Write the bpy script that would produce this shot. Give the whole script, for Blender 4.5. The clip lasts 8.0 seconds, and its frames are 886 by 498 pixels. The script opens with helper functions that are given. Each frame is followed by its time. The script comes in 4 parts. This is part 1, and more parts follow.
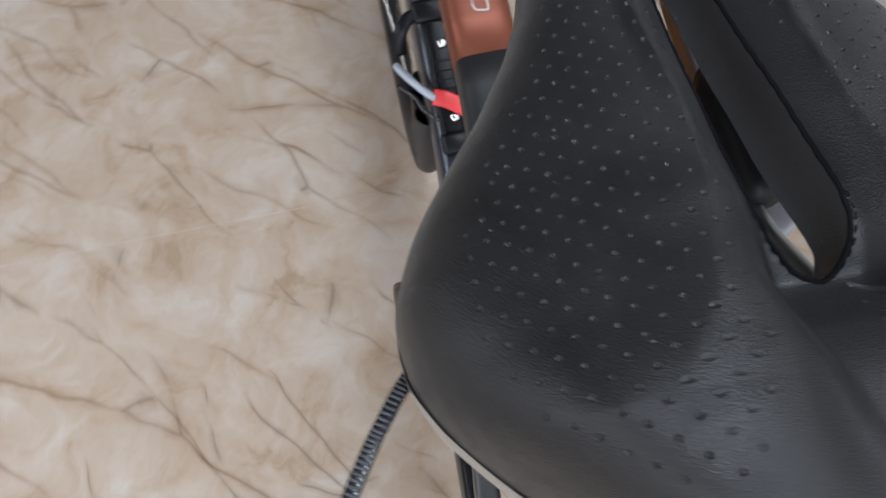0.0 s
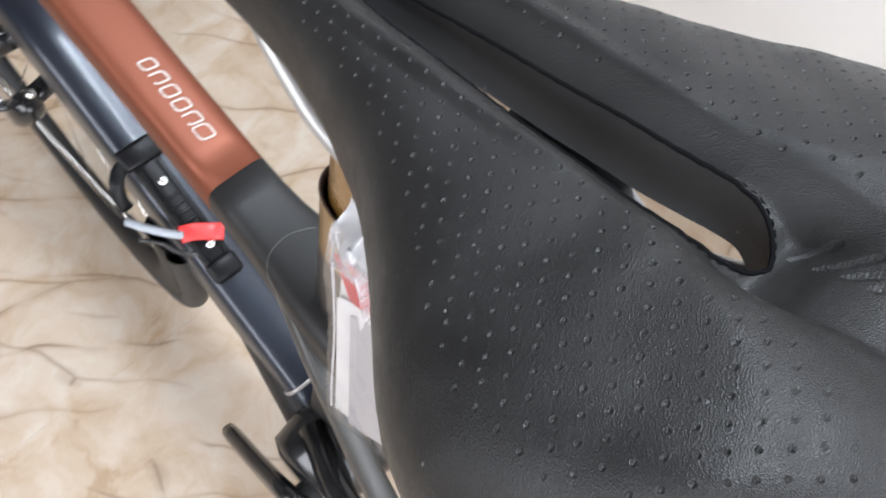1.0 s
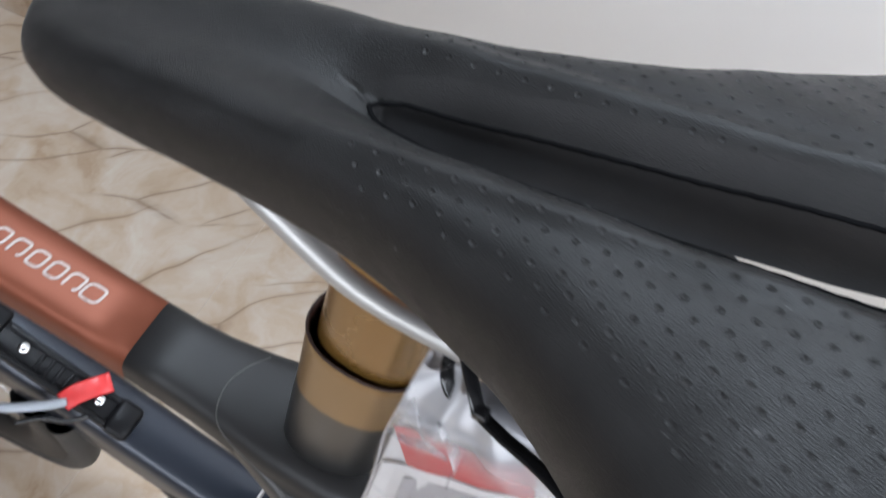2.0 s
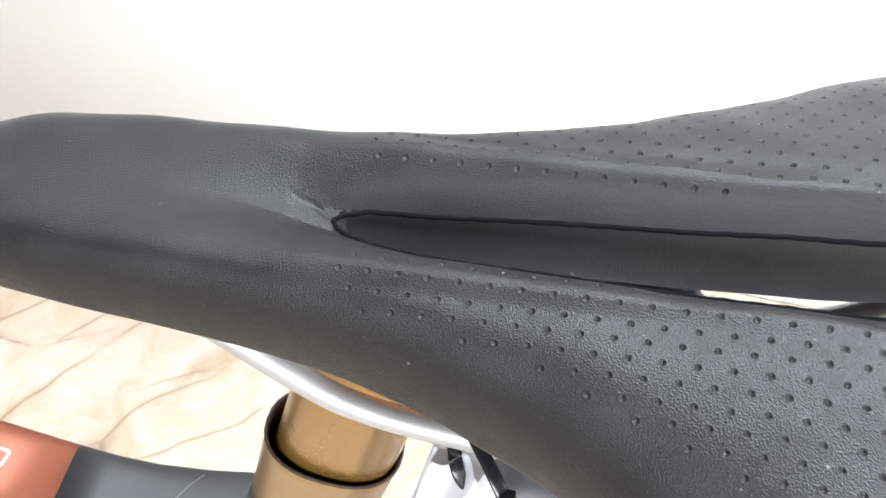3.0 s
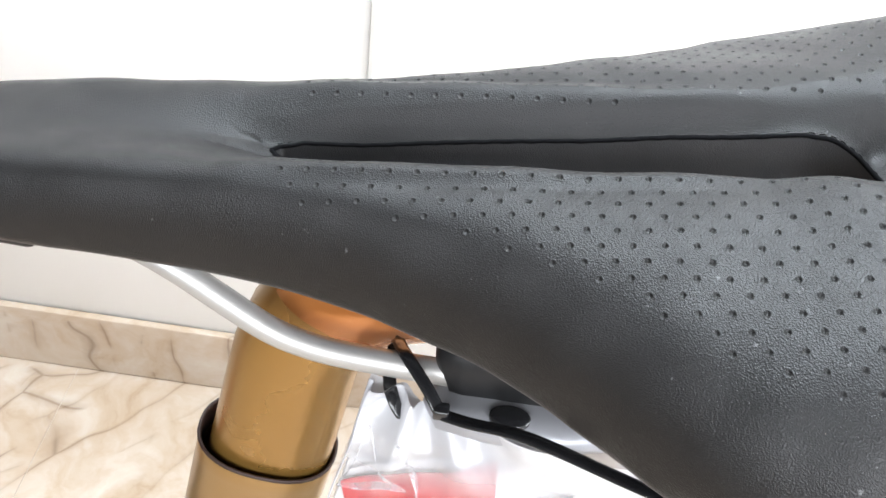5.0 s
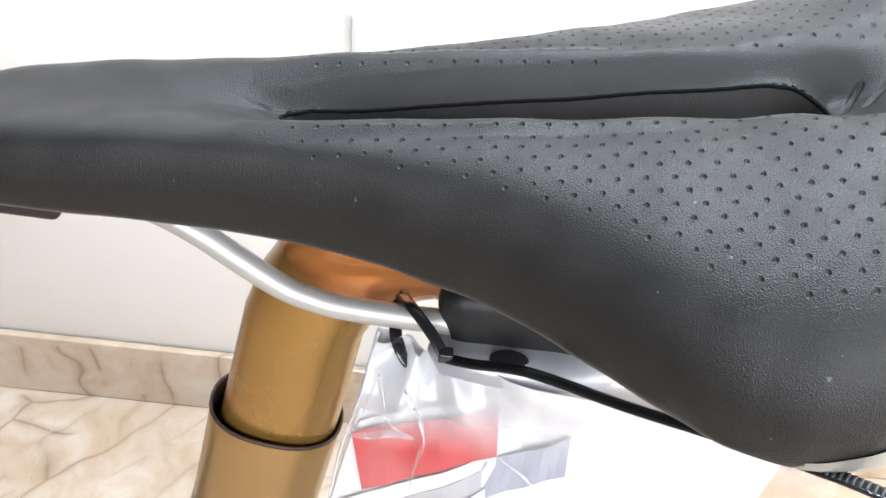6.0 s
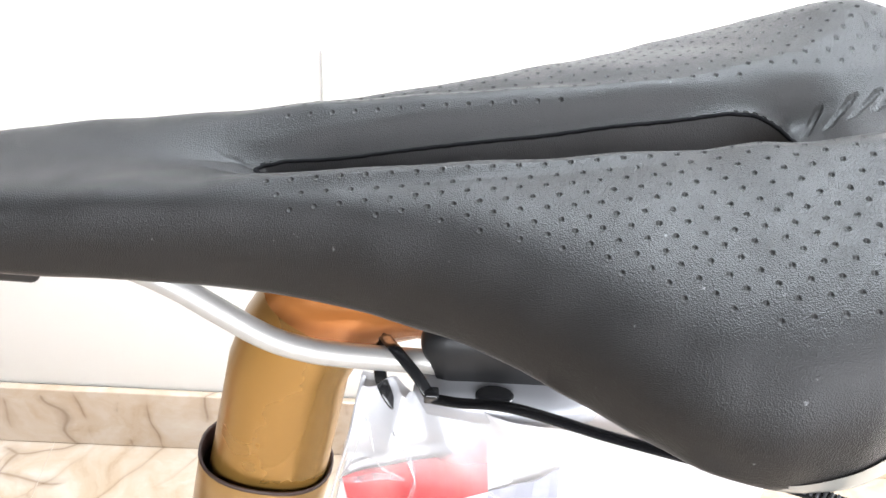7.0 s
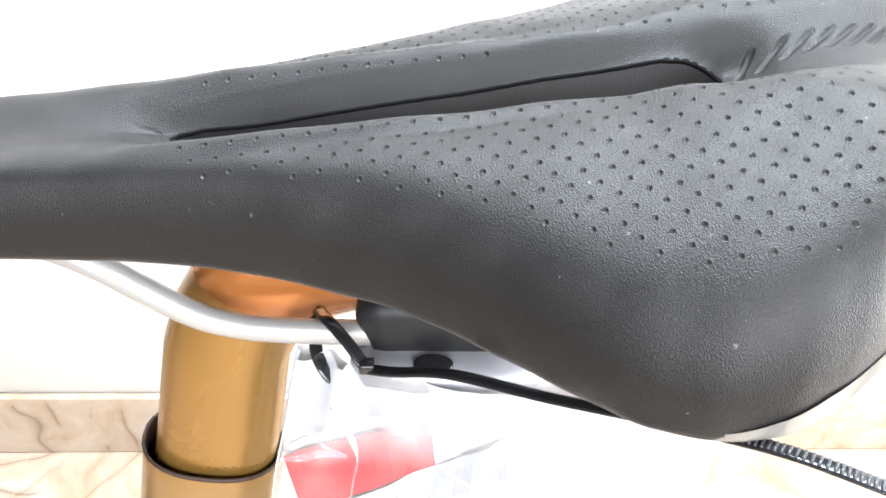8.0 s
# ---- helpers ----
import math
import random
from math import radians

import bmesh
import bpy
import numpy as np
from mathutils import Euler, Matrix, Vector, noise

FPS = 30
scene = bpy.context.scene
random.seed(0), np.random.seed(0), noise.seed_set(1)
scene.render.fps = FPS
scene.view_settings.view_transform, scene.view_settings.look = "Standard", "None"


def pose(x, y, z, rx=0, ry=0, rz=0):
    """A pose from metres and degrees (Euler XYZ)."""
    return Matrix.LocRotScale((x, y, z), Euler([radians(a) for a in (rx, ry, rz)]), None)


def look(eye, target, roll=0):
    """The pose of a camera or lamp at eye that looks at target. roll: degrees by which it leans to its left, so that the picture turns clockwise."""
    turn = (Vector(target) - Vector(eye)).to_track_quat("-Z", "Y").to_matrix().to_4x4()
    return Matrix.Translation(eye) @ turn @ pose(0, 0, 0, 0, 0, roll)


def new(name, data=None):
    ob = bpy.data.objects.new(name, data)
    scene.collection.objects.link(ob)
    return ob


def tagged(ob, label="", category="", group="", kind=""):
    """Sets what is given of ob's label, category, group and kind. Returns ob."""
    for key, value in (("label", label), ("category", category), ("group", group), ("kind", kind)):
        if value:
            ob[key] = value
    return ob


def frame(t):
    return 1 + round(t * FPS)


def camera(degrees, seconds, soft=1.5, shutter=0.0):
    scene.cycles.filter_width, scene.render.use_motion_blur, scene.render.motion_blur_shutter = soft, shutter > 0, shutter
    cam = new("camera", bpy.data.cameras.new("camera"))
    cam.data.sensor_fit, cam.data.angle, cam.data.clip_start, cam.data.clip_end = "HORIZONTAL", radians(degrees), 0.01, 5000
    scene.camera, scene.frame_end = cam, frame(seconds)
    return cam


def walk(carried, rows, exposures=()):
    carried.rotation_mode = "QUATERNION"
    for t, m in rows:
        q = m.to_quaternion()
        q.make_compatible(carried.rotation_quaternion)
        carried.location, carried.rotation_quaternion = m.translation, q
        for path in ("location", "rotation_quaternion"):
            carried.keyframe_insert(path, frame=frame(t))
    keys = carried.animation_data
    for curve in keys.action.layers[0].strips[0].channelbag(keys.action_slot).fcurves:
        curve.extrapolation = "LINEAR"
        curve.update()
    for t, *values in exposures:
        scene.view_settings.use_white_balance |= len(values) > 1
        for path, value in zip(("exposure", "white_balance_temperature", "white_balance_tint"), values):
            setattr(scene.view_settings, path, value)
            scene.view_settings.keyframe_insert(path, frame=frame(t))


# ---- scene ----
cam = camera(54.20, 8.0, shutter=0.35)
PATH = [
    (0, (0.19066, -0.08120, 0.98992), (-0.3409, -0.0107, -0.0836), -4.542),
    (0.2, (0.17896, -0.09716, 0.99529), (-0.3383, 0.0458, -0.0780), -3.930),
    (0.5, (0.16096, -0.10065, 0.99852), (-0.3438, 0.1567, -0.0593), -1.402),
    (0.8, (0.16080, -0.10838, 0.98818), (-0.6195, 0.4692, -0.7604), -0.898),
    (1, (0.15539, -0.10704, 0.99154), (-0.5754, 0.5662, -0.7442), 0.224),
    (1.5, (0.13730, -0.13272, 0.98862), (-0.4625, 0.7141, -0.7211), 1.766),
    (2, (0.06953, -0.10954, 0.97048), (-0.3584, 0.8473, -0.7329), 3.684),
    (2.2, (0.04924, -0.09783, 0.96148), (-0.3027, 0.8973, -0.7373), 4.404),
    (3.3, (0.03567, -0.12070, 0.97723), (-0.0389, 1.0624, -0.6336), 6.274),
    (3.5, (0.03666, -0.13218, 0.97396), (-0.0278, 1.0862, -0.6108), 6.134),
    (4, (0.03686, -0.14321, 0.97601), (-0.0303, 1.1353, -0.5605), 5.306),
    (4.5, (0.04384, -0.15297, 0.96541), (0.0103, 1.1937, -0.5129), 6.825),
    (4.7, (0.04339, -0.15632, 0.95769), (0.0416, 1.2342, -0.4798), 8.189),
    (5.8, (0.04147, -0.18296, 0.95105), (0.0838, 1.2919, -0.3991), 8.119),
    (6, (0.04024, -0.18735, 0.95130), (0.0895, 1.2939, -0.3916), 7.583),
    (6.5, (0.05137, -0.18319, 0.95350), (0.1190, 1.3194, -0.3647), 6.160),
    (7, (0.04048, -0.18611, 0.95708), (0.1286, 1.3296, -0.3448), 5.278),
    (7.5, (0.04919, -0.18394, 0.95247), (0.1681, 1.3309, -0.3479), 4.682),
    (8, (0.05461, -0.18590, 0.94662), (0.1830, 1.3225, -0.3604), 3.768),
]
walk(cam, [(t, look(eye, target, roll)) for t, eye, target, roll in PATH],
     exposures=[(0.0, -0.62, 6000, 12), (0.6, -0.58, 6050, 14), (1.0, 0.14, 6250, 11), (1.5, -0.40, 6350, 11), (2.2, -0.40, 5950, 10), (3.3, 1.14, 6300, 9), (4.0, 0.95, 6300, 9), (4.7, 0.75, 6300, 9),
                (6.0, 0.58, 6300, 10), (6.5, 0.60, 6300, 10), (7.0, 1.00, 6300, 10), (8.0, 1.23, 6300, 10)])

# ---- light: a bright room, daylight by the rear of the bicycle; roof and south openings added ----
world = bpy.data.worlds.new("world")
scene.world = world
world.use_nodes = True
wn = world.node_tree.nodes
sky = wn.new("ShaderNodeTexSky")
sky.sky_type = "NISHITA"
sky.sun_disc = False
sky.sun_elevation, sky.sun_rotation = radians(40), radians(-20)
world.node_tree.links.new(sky.outputs[0], wn["Background"].inputs[0])
wn["Background"].inputs[1].default_value = 0.12

sun = new("sun", bpy.data.lights.new("sun", "SUN"))
sun.data.energy, sun.data.angle, sun.data.color = 2.0, radians(0.6), (1.0, 0.96, 0.9)
sun.matrix_world = look((-1.5, 4.0, 3.6), (0, 0, 0))

# added fill, no known roof opening: brightens the upper white wall
roof_light = new("roof_fill_light", bpy.data.lights.new("roof_fill_light", "AREA"))
roof_light.data.shape, roof_light.data.size, roof_light.data.size_y = "RECTANGLE", 1.3, 0.24
roof_light.data.energy, roof_light.data.color = 66, (0.86, 0.94, 1.0)
roof_light.matrix_world = Matrix.Translation((0.25, 0.295, 2.79))

east_light = new("east_window_light", bpy.data.lights.new("east_window_light", "AREA"))
east_light.data.shape, east_light.data.size, east_light.data.size_y = "RECTANGLE", 1.25, 2.0
east_light.data.energy, east_light.data.color = 70, (0.95, 0.975, 1.0)
east_light.matrix_world = look((2.38, -0.30, 1.05), (0, -0.30, 1.05))

# added fill, no known window: lights the white wall from the front
south_light = new("south_fill_light", bpy.data.lights.new("south_fill_light", "AREA"))
south_light.data.shape, south_light.data.size, south_light.data.size_y = "RECTANGLE", 3.4, 1.3
south_light.data.energy, south_light.data.color = 125, (0.98, 0.985, 1.0)
south_light.matrix_world = look((0.6, -2.58, 1.95), (0.5, 0.5, 1.25))


# ---- materials ----
class Nodes:
    """A small helper round one node material."""

    def __init__(self, name):
        self.mat = bpy.data.materials.new(name)
        self.mat.use_nodes = True
        self.tree = self.mat.node_tree
        self.bsdf = self.tree.nodes["Principled BSDF"]
        self.coords = self.tree.nodes.new("ShaderNodeTexCoord")

    def node(self, kind, **inputs):
        n = self.tree.nodes.new(kind)
        for key, value in inputs.items():
            self.put(n.inputs[key.replace("_", " ")], value)
        return n

    def put(self, socket, value):
        if isinstance(value, bpy.types.NodeSocket):
            self.tree.links.new(value, socket)
        else:
            socket.default_value = value

    def set(self, **inputs):
        for key, value in inputs.items():
            self.put(self.bsdf.inputs[key.replace("_", " ")], value)
        return self

    def noise(self, scale, detail=4.0, rough=0.55, where=None, distortion=0.0):
        n = self.node("ShaderNodeTexNoise", Scale=scale, Detail=detail, Roughness=rough, Distortion=distortion)
        self.put(n.inputs["Vector"], where or self.coords.outputs["Object"])
        return n.outputs["Fac"]

    def ramp(self, fac, stops):
        r = self.tree.nodes.new("ShaderNodeValToRGB")
        self.put(r.inputs["Fac"], fac)
        e = r.color_ramp.elements
        while len(e) < len(stops):
            e.new(0.5)
        for el, (p, c) in zip(e, stops):
            el.position = p
            el.color = (*c, 1) if len(c) == 3 else c
        return r.outputs["Color"]

    def mix(self, fac, a, b, mode="MIX"):
        m = self.tree.nodes.new("ShaderNodeMix")
        m.data_type, m.blend_type = "RGBA", mode
        self.put(m.inputs[0], fac)
        self.put(m.inputs[6], a)
        self.put(m.inputs[7], b)
        return m.outputs[2]

    def math(self, op, a, b=0.0):
        m = self.tree.nodes.new("ShaderNodeMath")
        m.operation = op
        self.put(m.inputs[0], a)
        self.put(m.inputs[1], b)
        return m.outputs[0]

    def bump(self, height, strength, distance, normal=None):
        b = self.node("ShaderNodeBump", Strength=strength, Distance=distance, Height=height)
        if normal:
            self.put(b.inputs["Normal"], normal)
        return b.outputs["Normal"]

    def relief(self, *layers):
        normal = None
        for height, strength, distance in layers:
            normal = self.bump(height, strength, distance, normal)
        self.put(self.bsdf.inputs["Normal"], normal)
        return self


def rgb(r, g, b):
    return (r, g, b, 1.0)


def make_leather(name, base, rough, grain):
    m = Nodes(name)
    warp = m.node("ShaderNodeVectorMath")
    warp.operation = "MULTIPLY_ADD"
    wn_ = m.node("ShaderNodeTexNoise", Scale=500.0, Detail=2.0)
    m.put(wn_.inputs["Vector"], m.coords.outputs["Object"])
    m.put(warp.inputs[0], wn_.outputs["Color"])
    warp.inputs[1].default_value = (0.0003, 0.0003, 0.0003)
    m.put(warp.inputs[2], m.coords.outputs["Object"])
    v = m.node("ShaderNodeTexVoronoi", Scale=3200.0)
    v.feature = "SMOOTH_F1"
    v.inputs["Smoothness"].default_value = 0.5
    m.put(v.inputs["Vector"], warp.outputs[0])
    fine = m.noise(2600.0, 3.0)
    patch = m.noise(35.0, 5.0)
    specks = m.ramp(m.noise(420.0, 2.0), [(0.74, (0, 0, 0)), (0.80, (0.10, 0.10, 0.10))])
    col = m.ramp(patch, [(0.3, tuple(c * 0.85 for c in base)), (0.7, tuple(c * 1.2 for c in base))])
    col = m.mix(1.0, col, specks, "ADD")
    m.set(Base_Color=col, Roughness=m.ramp(m.noise(160.0, 4.0), [(0.3, (rough - 0.05,) * 3), (0.7, (rough + 0.06,) * 3)]))
    m.set(Specular_IOR_Level=0.32, Sheen_Weight=0.08, Sheen_Roughness=0.35, Sheen_Tint=rgb(1.0, 0.97, 0.93))
    m.relief((v.outputs["Distance"], grain, 0.00040), (fine, grain * 0.5, 0.00015))
    return m.mat


def make_paint(name, base, rough, metallic=0.0, coat=0.0, flake=0.06, spec=0.5):
    m = Nodes(name)
    grain = m.noise(900.0, 2.0)
    patch = m.noise(9.0, 5.0)
    tone = m.mix(patch, rgb(*(c * (1 - flake) for c in base)), rgb(*(c * (1 + flake) for c in base)))
    m.set(Base_Color=tone, Metallic=metallic, Coat_Weight=coat, Coat_Roughness=0.08, Specular_IOR_Level=spec)
    m.set(Roughness=m.ramp(patch, [(0.1, (rough * 0.86,) * 3), (0.9, (rough * 1.15,) * 3)]))
    m.relief((grain, 0.05, 0.0001))
    return m.mat


def make_floor():
    """Polished beige marble-look tile with soft brown veins."""
    m = Nodes("marble_tile")
    info = m.tree.nodes.new("ShaderNodeObjectInfo")
    shift = m.node("ShaderNodeVectorMath")
    shift.operation = "ADD"
    m.put(shift.inputs[0], m.coords.outputs["Object"])
    m.put(shift.inputs[1], info.outputs["Location"])
    at = shift.outputs[0]
    warp_n = m.node("ShaderNodeTexNoise", Scale=7.0, Detail=5.0, Roughness=0.6)
    m.put(warp_n.inputs["Vector"], at)
    warp = m.node("ShaderNodeVectorMath")
    warp.operation = "MULTIPLY_ADD"
    m.put(warp.inputs[0], warp_n.outputs["Color"])
    warp.inputs[1].default_value = (0.10, 0.10, 0.10)
    m.put(warp.inputs[2], at)
    blotch = m.noise(11.0, 7.0, 0.62, warp.outputs[0], 0.8)
    base = m.ramp(blotch, [(0.30, (0.315, 0.225, 0.150)), (0.42, (0.390, 0.302, 0.222)), (0.55, (0.43, 0.352, 0.280)), (0.72, (0.465, 0.410, 0.352))])

    bend_n = m.node("ShaderNodeTexNoise", Scale=6.5, Detail=2.0, Roughness=0.5)
    m.put(bend_n.inputs["Vector"], at)
    bend = m.node("ShaderNodeVectorMath")
    bend.operation = "MULTIPLY_ADD"
    m.put(bend.inputs[0], bend_n.outputs["Color"])
    bend.inputs[1].default_value = (0.060, 0.060, 0.0)
    m.put(bend.inputs[2], at)

    def strands(scale, width, seed, turn, stretch, lo, hi):
        """Long thin strands: edges of drawn-out cells, broken up by noise."""
        mp = m.node("ShaderNodeMapping")
        mp.vector_type = "TEXTURE"
        mp.inputs["Location"].default_value = (seed, seed * 0.7, 0)
        mp.inputs["Rotation"].default_value = (0, 0, turn)
        mp.inputs["Scale"].default_value = (stretch, 1.0, 1.0)
        m.put(mp.inputs["Vector"], bend.outputs[0])
        v = m.tree.nodes.new("ShaderNodeTexVoronoi")
        v.feature, v.voronoi_dimensions = "DISTANCE_TO_EDGE", "2D"
        v.inputs["Scale"].default_value = scale
        m.put(v.inputs["Vector"], mp.outputs[0])
        thick = m.math("MULTIPLY", v.outputs["Distance"], m.ramp(m.noise(26.0, 3.0, 0.5, at), [(0.3, (0.5,) * 3), (0.7, (1.6,) * 3)]))
        line = m.ramp(thick, [(0.0, (1, 1, 1)), (width, (0.4,) * 3), (width * 3.6, (0, 0, 0))])
        broken = m.ramp(m.noise(scale * 0.8, 3.0, 0.6, mp.outputs[0]), [(lo, (0, 0, 0)), (hi, (1, 1, 1))])
        return m.mix(1.0, line, broken, "MULTIPLY")

    vein = m.mix(1.0, strands(9.0, 0.012, 1.3, 0.86, 4.6, 0.48, 0.57), strands(15.0, 0.018, 4.1, 0.66, 4.2, 0.50, 0.57), "ADD")
    soft = strands(9.0, 0.075, 1.3, 0.86, 4.6, 0.46, 0.58)
    col = m.mix(m.math("MULTIPLY", soft, 0.42), base, rgb(0.29, 0.185, 0.10))
    col = m.mix(m.math("MULTIPLY", vein, 0.68), col, rgb(0.15, 0.098, 0.062))
    m.set(Base_Color=col, Roughness=0.24, Specular_IOR_Level=0.4)
    m.relief((blotch, 0.02, 0.001))
    return m.mat


def make_wall(name, tone):
    m = Nodes(name)
    patch = m.noise(3.0, 5.0)
    m.set(Base_Color=m.ramp(patch, [(0.3, tuple(c * 0.98 for c in tone)), (0.7, tuple(c * 1.03 for c in tone))]), Roughness=0.35)
    m.relief((m.noise(160.0, 3.0), 0.08, 0.0006))
    return m.mat


def make_brushed(name, base, rough):
    m = Nodes(name)
    mp = m.node("ShaderNodeMapping")
    mp.inputs["Scale"].default_value = (60.0, 900.0, 900.0)
    m.put(mp.inputs["Vector"], m.coords.outputs["Object"])
    grain = m.noise(1.0, 4.0, 0.6, mp.outputs[0])
    m.set(Base_Color=m.ramp(m.noise(40.0, 4.0), [(0.3, tuple(c * 0.92 for c in base)), (0.7, base)]), Metallic=1.0,
          Roughness=m.ramp(grain, [(0.3, (rough * 0.92,) * 3), (0.7, (rough * 1.08,) * 3)]))
    m.relief((grain, 0.02, 0.0001))
    return m.mat


LEATHER = make_leather("black_dotted_cover", (0.0060, 0.0056, 0.0055), 0.43, 0.33)
# base lightened over the cover's, for reflections the lining fails to catch
INNER = make_leather("lightened_black_lining", (0.040, 0.039, 0.040), 0.36, 0.34)
# pale base stands in for reflected brightness on the cover's tail edge
TAIL_GLARE = make_paint("grey_tail_glare", (0.15, 0.145, 0.13), 0.28, 0.0, 0.5)
PLASTIC = make_paint("black_plastic", (0.009, 0.009, 0.0095), 0.5, spec=0.3)
SHINY_BLACK = make_paint("gloss_black", (0.012, 0.012, 0.013), 0.18)
CAGE = make_paint("dull_black_plastic", (0.006, 0.006, 0.007), 0.38, spec=0.18)
FRAME_BLACK = make_paint("charcoal_frame_paint", (0.013, 0.0125, 0.0125), 0.52, 0.0, 0.0, spec=0.35)
STAY = make_paint("olive_grey_satin_paint", (0.036, 0.035, 0.033), 0.42, 0.1, 0.0, spec=0.45)
PANEL_EDGE = make_paint("pale_olive_edge", (0.060, 0.058, 0.053), 0.4)
FRAME_GREY = make_paint("slate_frame_paint", (0.017, 0.021, 0.031), 0.32, 0.35, 0.2)
FRAME_RED = make_paint("copper_red_paint", (0.150, 0.041, 0.019), 0.5, 0.55, 0.0)
GOLD = make_paint("bronze_gold_paint", (0.270, 0.148, 0.035), 0.28, 0.66, 0.12)
# colour of the post head carries a red-orange reflection
COPPER_REFLECTION = make_paint("copper_reflection_tone", (0.40, 0.150, 0.040), 0.20, 0.55, 0.3)
GLINT_GOLD = make_paint("pale_gold_glint", (0.72, 0.60, 0.34), 0.35, 0.3)
RAIL = make_paint("satin_steel", (0.36, 0.35, 0.335), 0.42, 0.55, 0.0)
ALLOY = make_paint("satin_grey_alloy", (0.28, 0.28, 0.295), 0.42, 0.35)
RUBBER = make_paint("tyre_rubber", (0.025, 0.024, 0.023), 0.6)
SILVER = make_paint("silver_print", (0.36, 0.33, 0.31), 0.45, 0.2)
RED_PRINT = make_paint("red_tag", (0.58, 0.035, 0.035), 0.4)
FLOOR = make_floor()
GROUT = make_paint("tile_grout", (0.50, 0.43, 0.35), 0.8)
WALL = make_wall("white_wall_paint", (0.88, 0.885, 0.885))
# unseen walls: tone kept low to cut bounce light on the saddle's flank
DIMMED_WALL = make_wall("dimmed_wall_tone", (0.26, 0.25, 0.24))
# unseen ceiling: tone lowered so the saddle reflects less of it
DARKENED_CEILING = make_wall("darkened_ceiling_tone", (0.085, 0.078, 0.070))
STRIP = make_paint("grey_strip", (0.50, 0.49, 0.46), 0.6)
STEEL = make_brushed("bright_steel", (0.8, 0.8, 0.8), 0.22)
SEAM = make_paint("seam_thread", (0.003, 0.003, 0.0035), 0.9, spec=0.1)
BROWN = make_paint("dark_brown_rubber", (0.020, 0.006, 0.003), 0.6)
CABLE_GREY = make_paint("grey_cable", (0.35, 0.38, 0.42), 0.4)
PAPER = make_paint("white_card", (0.56, 0.56, 0.565), 0.5)
RED_CARD = make_paint("red_print", (0.36, 0.010, 0.022), 0.5)
GREY_CARD = make_paint("pale_grey_print", (0.55, 0.55, 0.57), 0.5)
MID_GREY_CARD = make_paint("mid_grey_print", (0.30, 0.30, 0.32), 0.5)
SLATE_CARD = make_paint("slate_print", (0.22, 0.24, 0.30), 0.5)
RIB = make_paint("tie_ribs", (0.05, 0.05, 0.055), 0.3)


def make_mast():
    """Bronze, the frame's dark reflection coloured in as charcoal near it, with a speckled edge."""
    m = Nodes("mast_reflection_fade")
    sep = m.node("ShaderNodeSeparateXYZ")
    m.put(sep.inputs[0], m.coords.outputs["Object"])
    h = m.math("ADD", sep.outputs["Z"], m.math("MULTIPLY", m.noise(120.0, 4.0), 0.004))
    f = m.node("ShaderNodeMapRange")
    f.inputs["From Min"].default_value, f.inputs["From Max"].default_value = 0.6445, 0.6485
    m.put(f.inputs["Value"], h)
    m.set(Base_Color=m.mix(f.outputs[0], rgb(0.012, 0.012, 0.012), rgb(0.250, 0.145, 0.046)), Metallic=m.math("MULTIPLY", f.outputs[0], 0.5), Roughness=0.3, Coat_Weight=0.15, Coat_Roughness=0.08)
    m.relief((m.noise(900.0, 2.0), 0.04, 0.0001))
    return m.mat


MAST = make_mast()


def make_film():
    """Thin clear plastic: mostly see-through, a little milky, glossy at a slant."""
    m = Nodes("clear_film")
    out = m.tree.nodes["Material Output"]
    clear = m.node("ShaderNodeBsdfTransparent", Color=rgb(0.97, 0.97, 0.98))
    milk = m.node("ShaderNodeBsdfDiffuse", Color=rgb(0.42, 0.417, 0.43))
    gloss = m.node("ShaderNodeBsdfGlossy", Color=rgb(1, 1, 1), Roughness=0.16)
    wrinkle = m.bump(m.noise(45.0, 3.0, 0.5), 0.4, 0.003)
    m.put(gloss.inputs["Normal"], wrinkle)
    sep = m.node("ShaderNodeSeparateXYZ")
    m.put(sep.inputs[0], m.coords.outputs["Object"])
    crumpled = m.node("ShaderNodeMapRange")
    for key, value in (("From Min", -0.043), ("From Max", -0.016), ("To Min", 0.0), ("To Max", 0.88)):
        crumpled.inputs[key].default_value = value
    m.put(crumpled.inputs["Value"], sep.outputs["Z"])
    milky = m.math("ADD", m.ramp(m.noise(26.0, 5.0), [(0.40, (0.0,) * 3), (0.75, (0.08,) * 3)]), crumpled.outputs[0])
    a = m.node("ShaderNodeMixShader", Fac=milky)
    m.put(a.inputs[1], clear.outputs[0])
    m.put(a.inputs[2], milk.outputs[0])
    slant = m.node("ShaderNodeLayerWeight", Blend=0.25)
    m.put(slant.inputs["Normal"], wrinkle)
    b = m.node("ShaderNodeMixShader", Fac=m.math("ADD", m.math("MULTIPLY", slant.outputs["Facing"], 0.30), 0.03))
    m.put(b.inputs[1], a.outputs[0])
    m.put(b.inputs[2], gloss.outputs[0])
    m.put(out.inputs["Surface"], b.outputs[0])
    return m.mat


FILM = make_film()


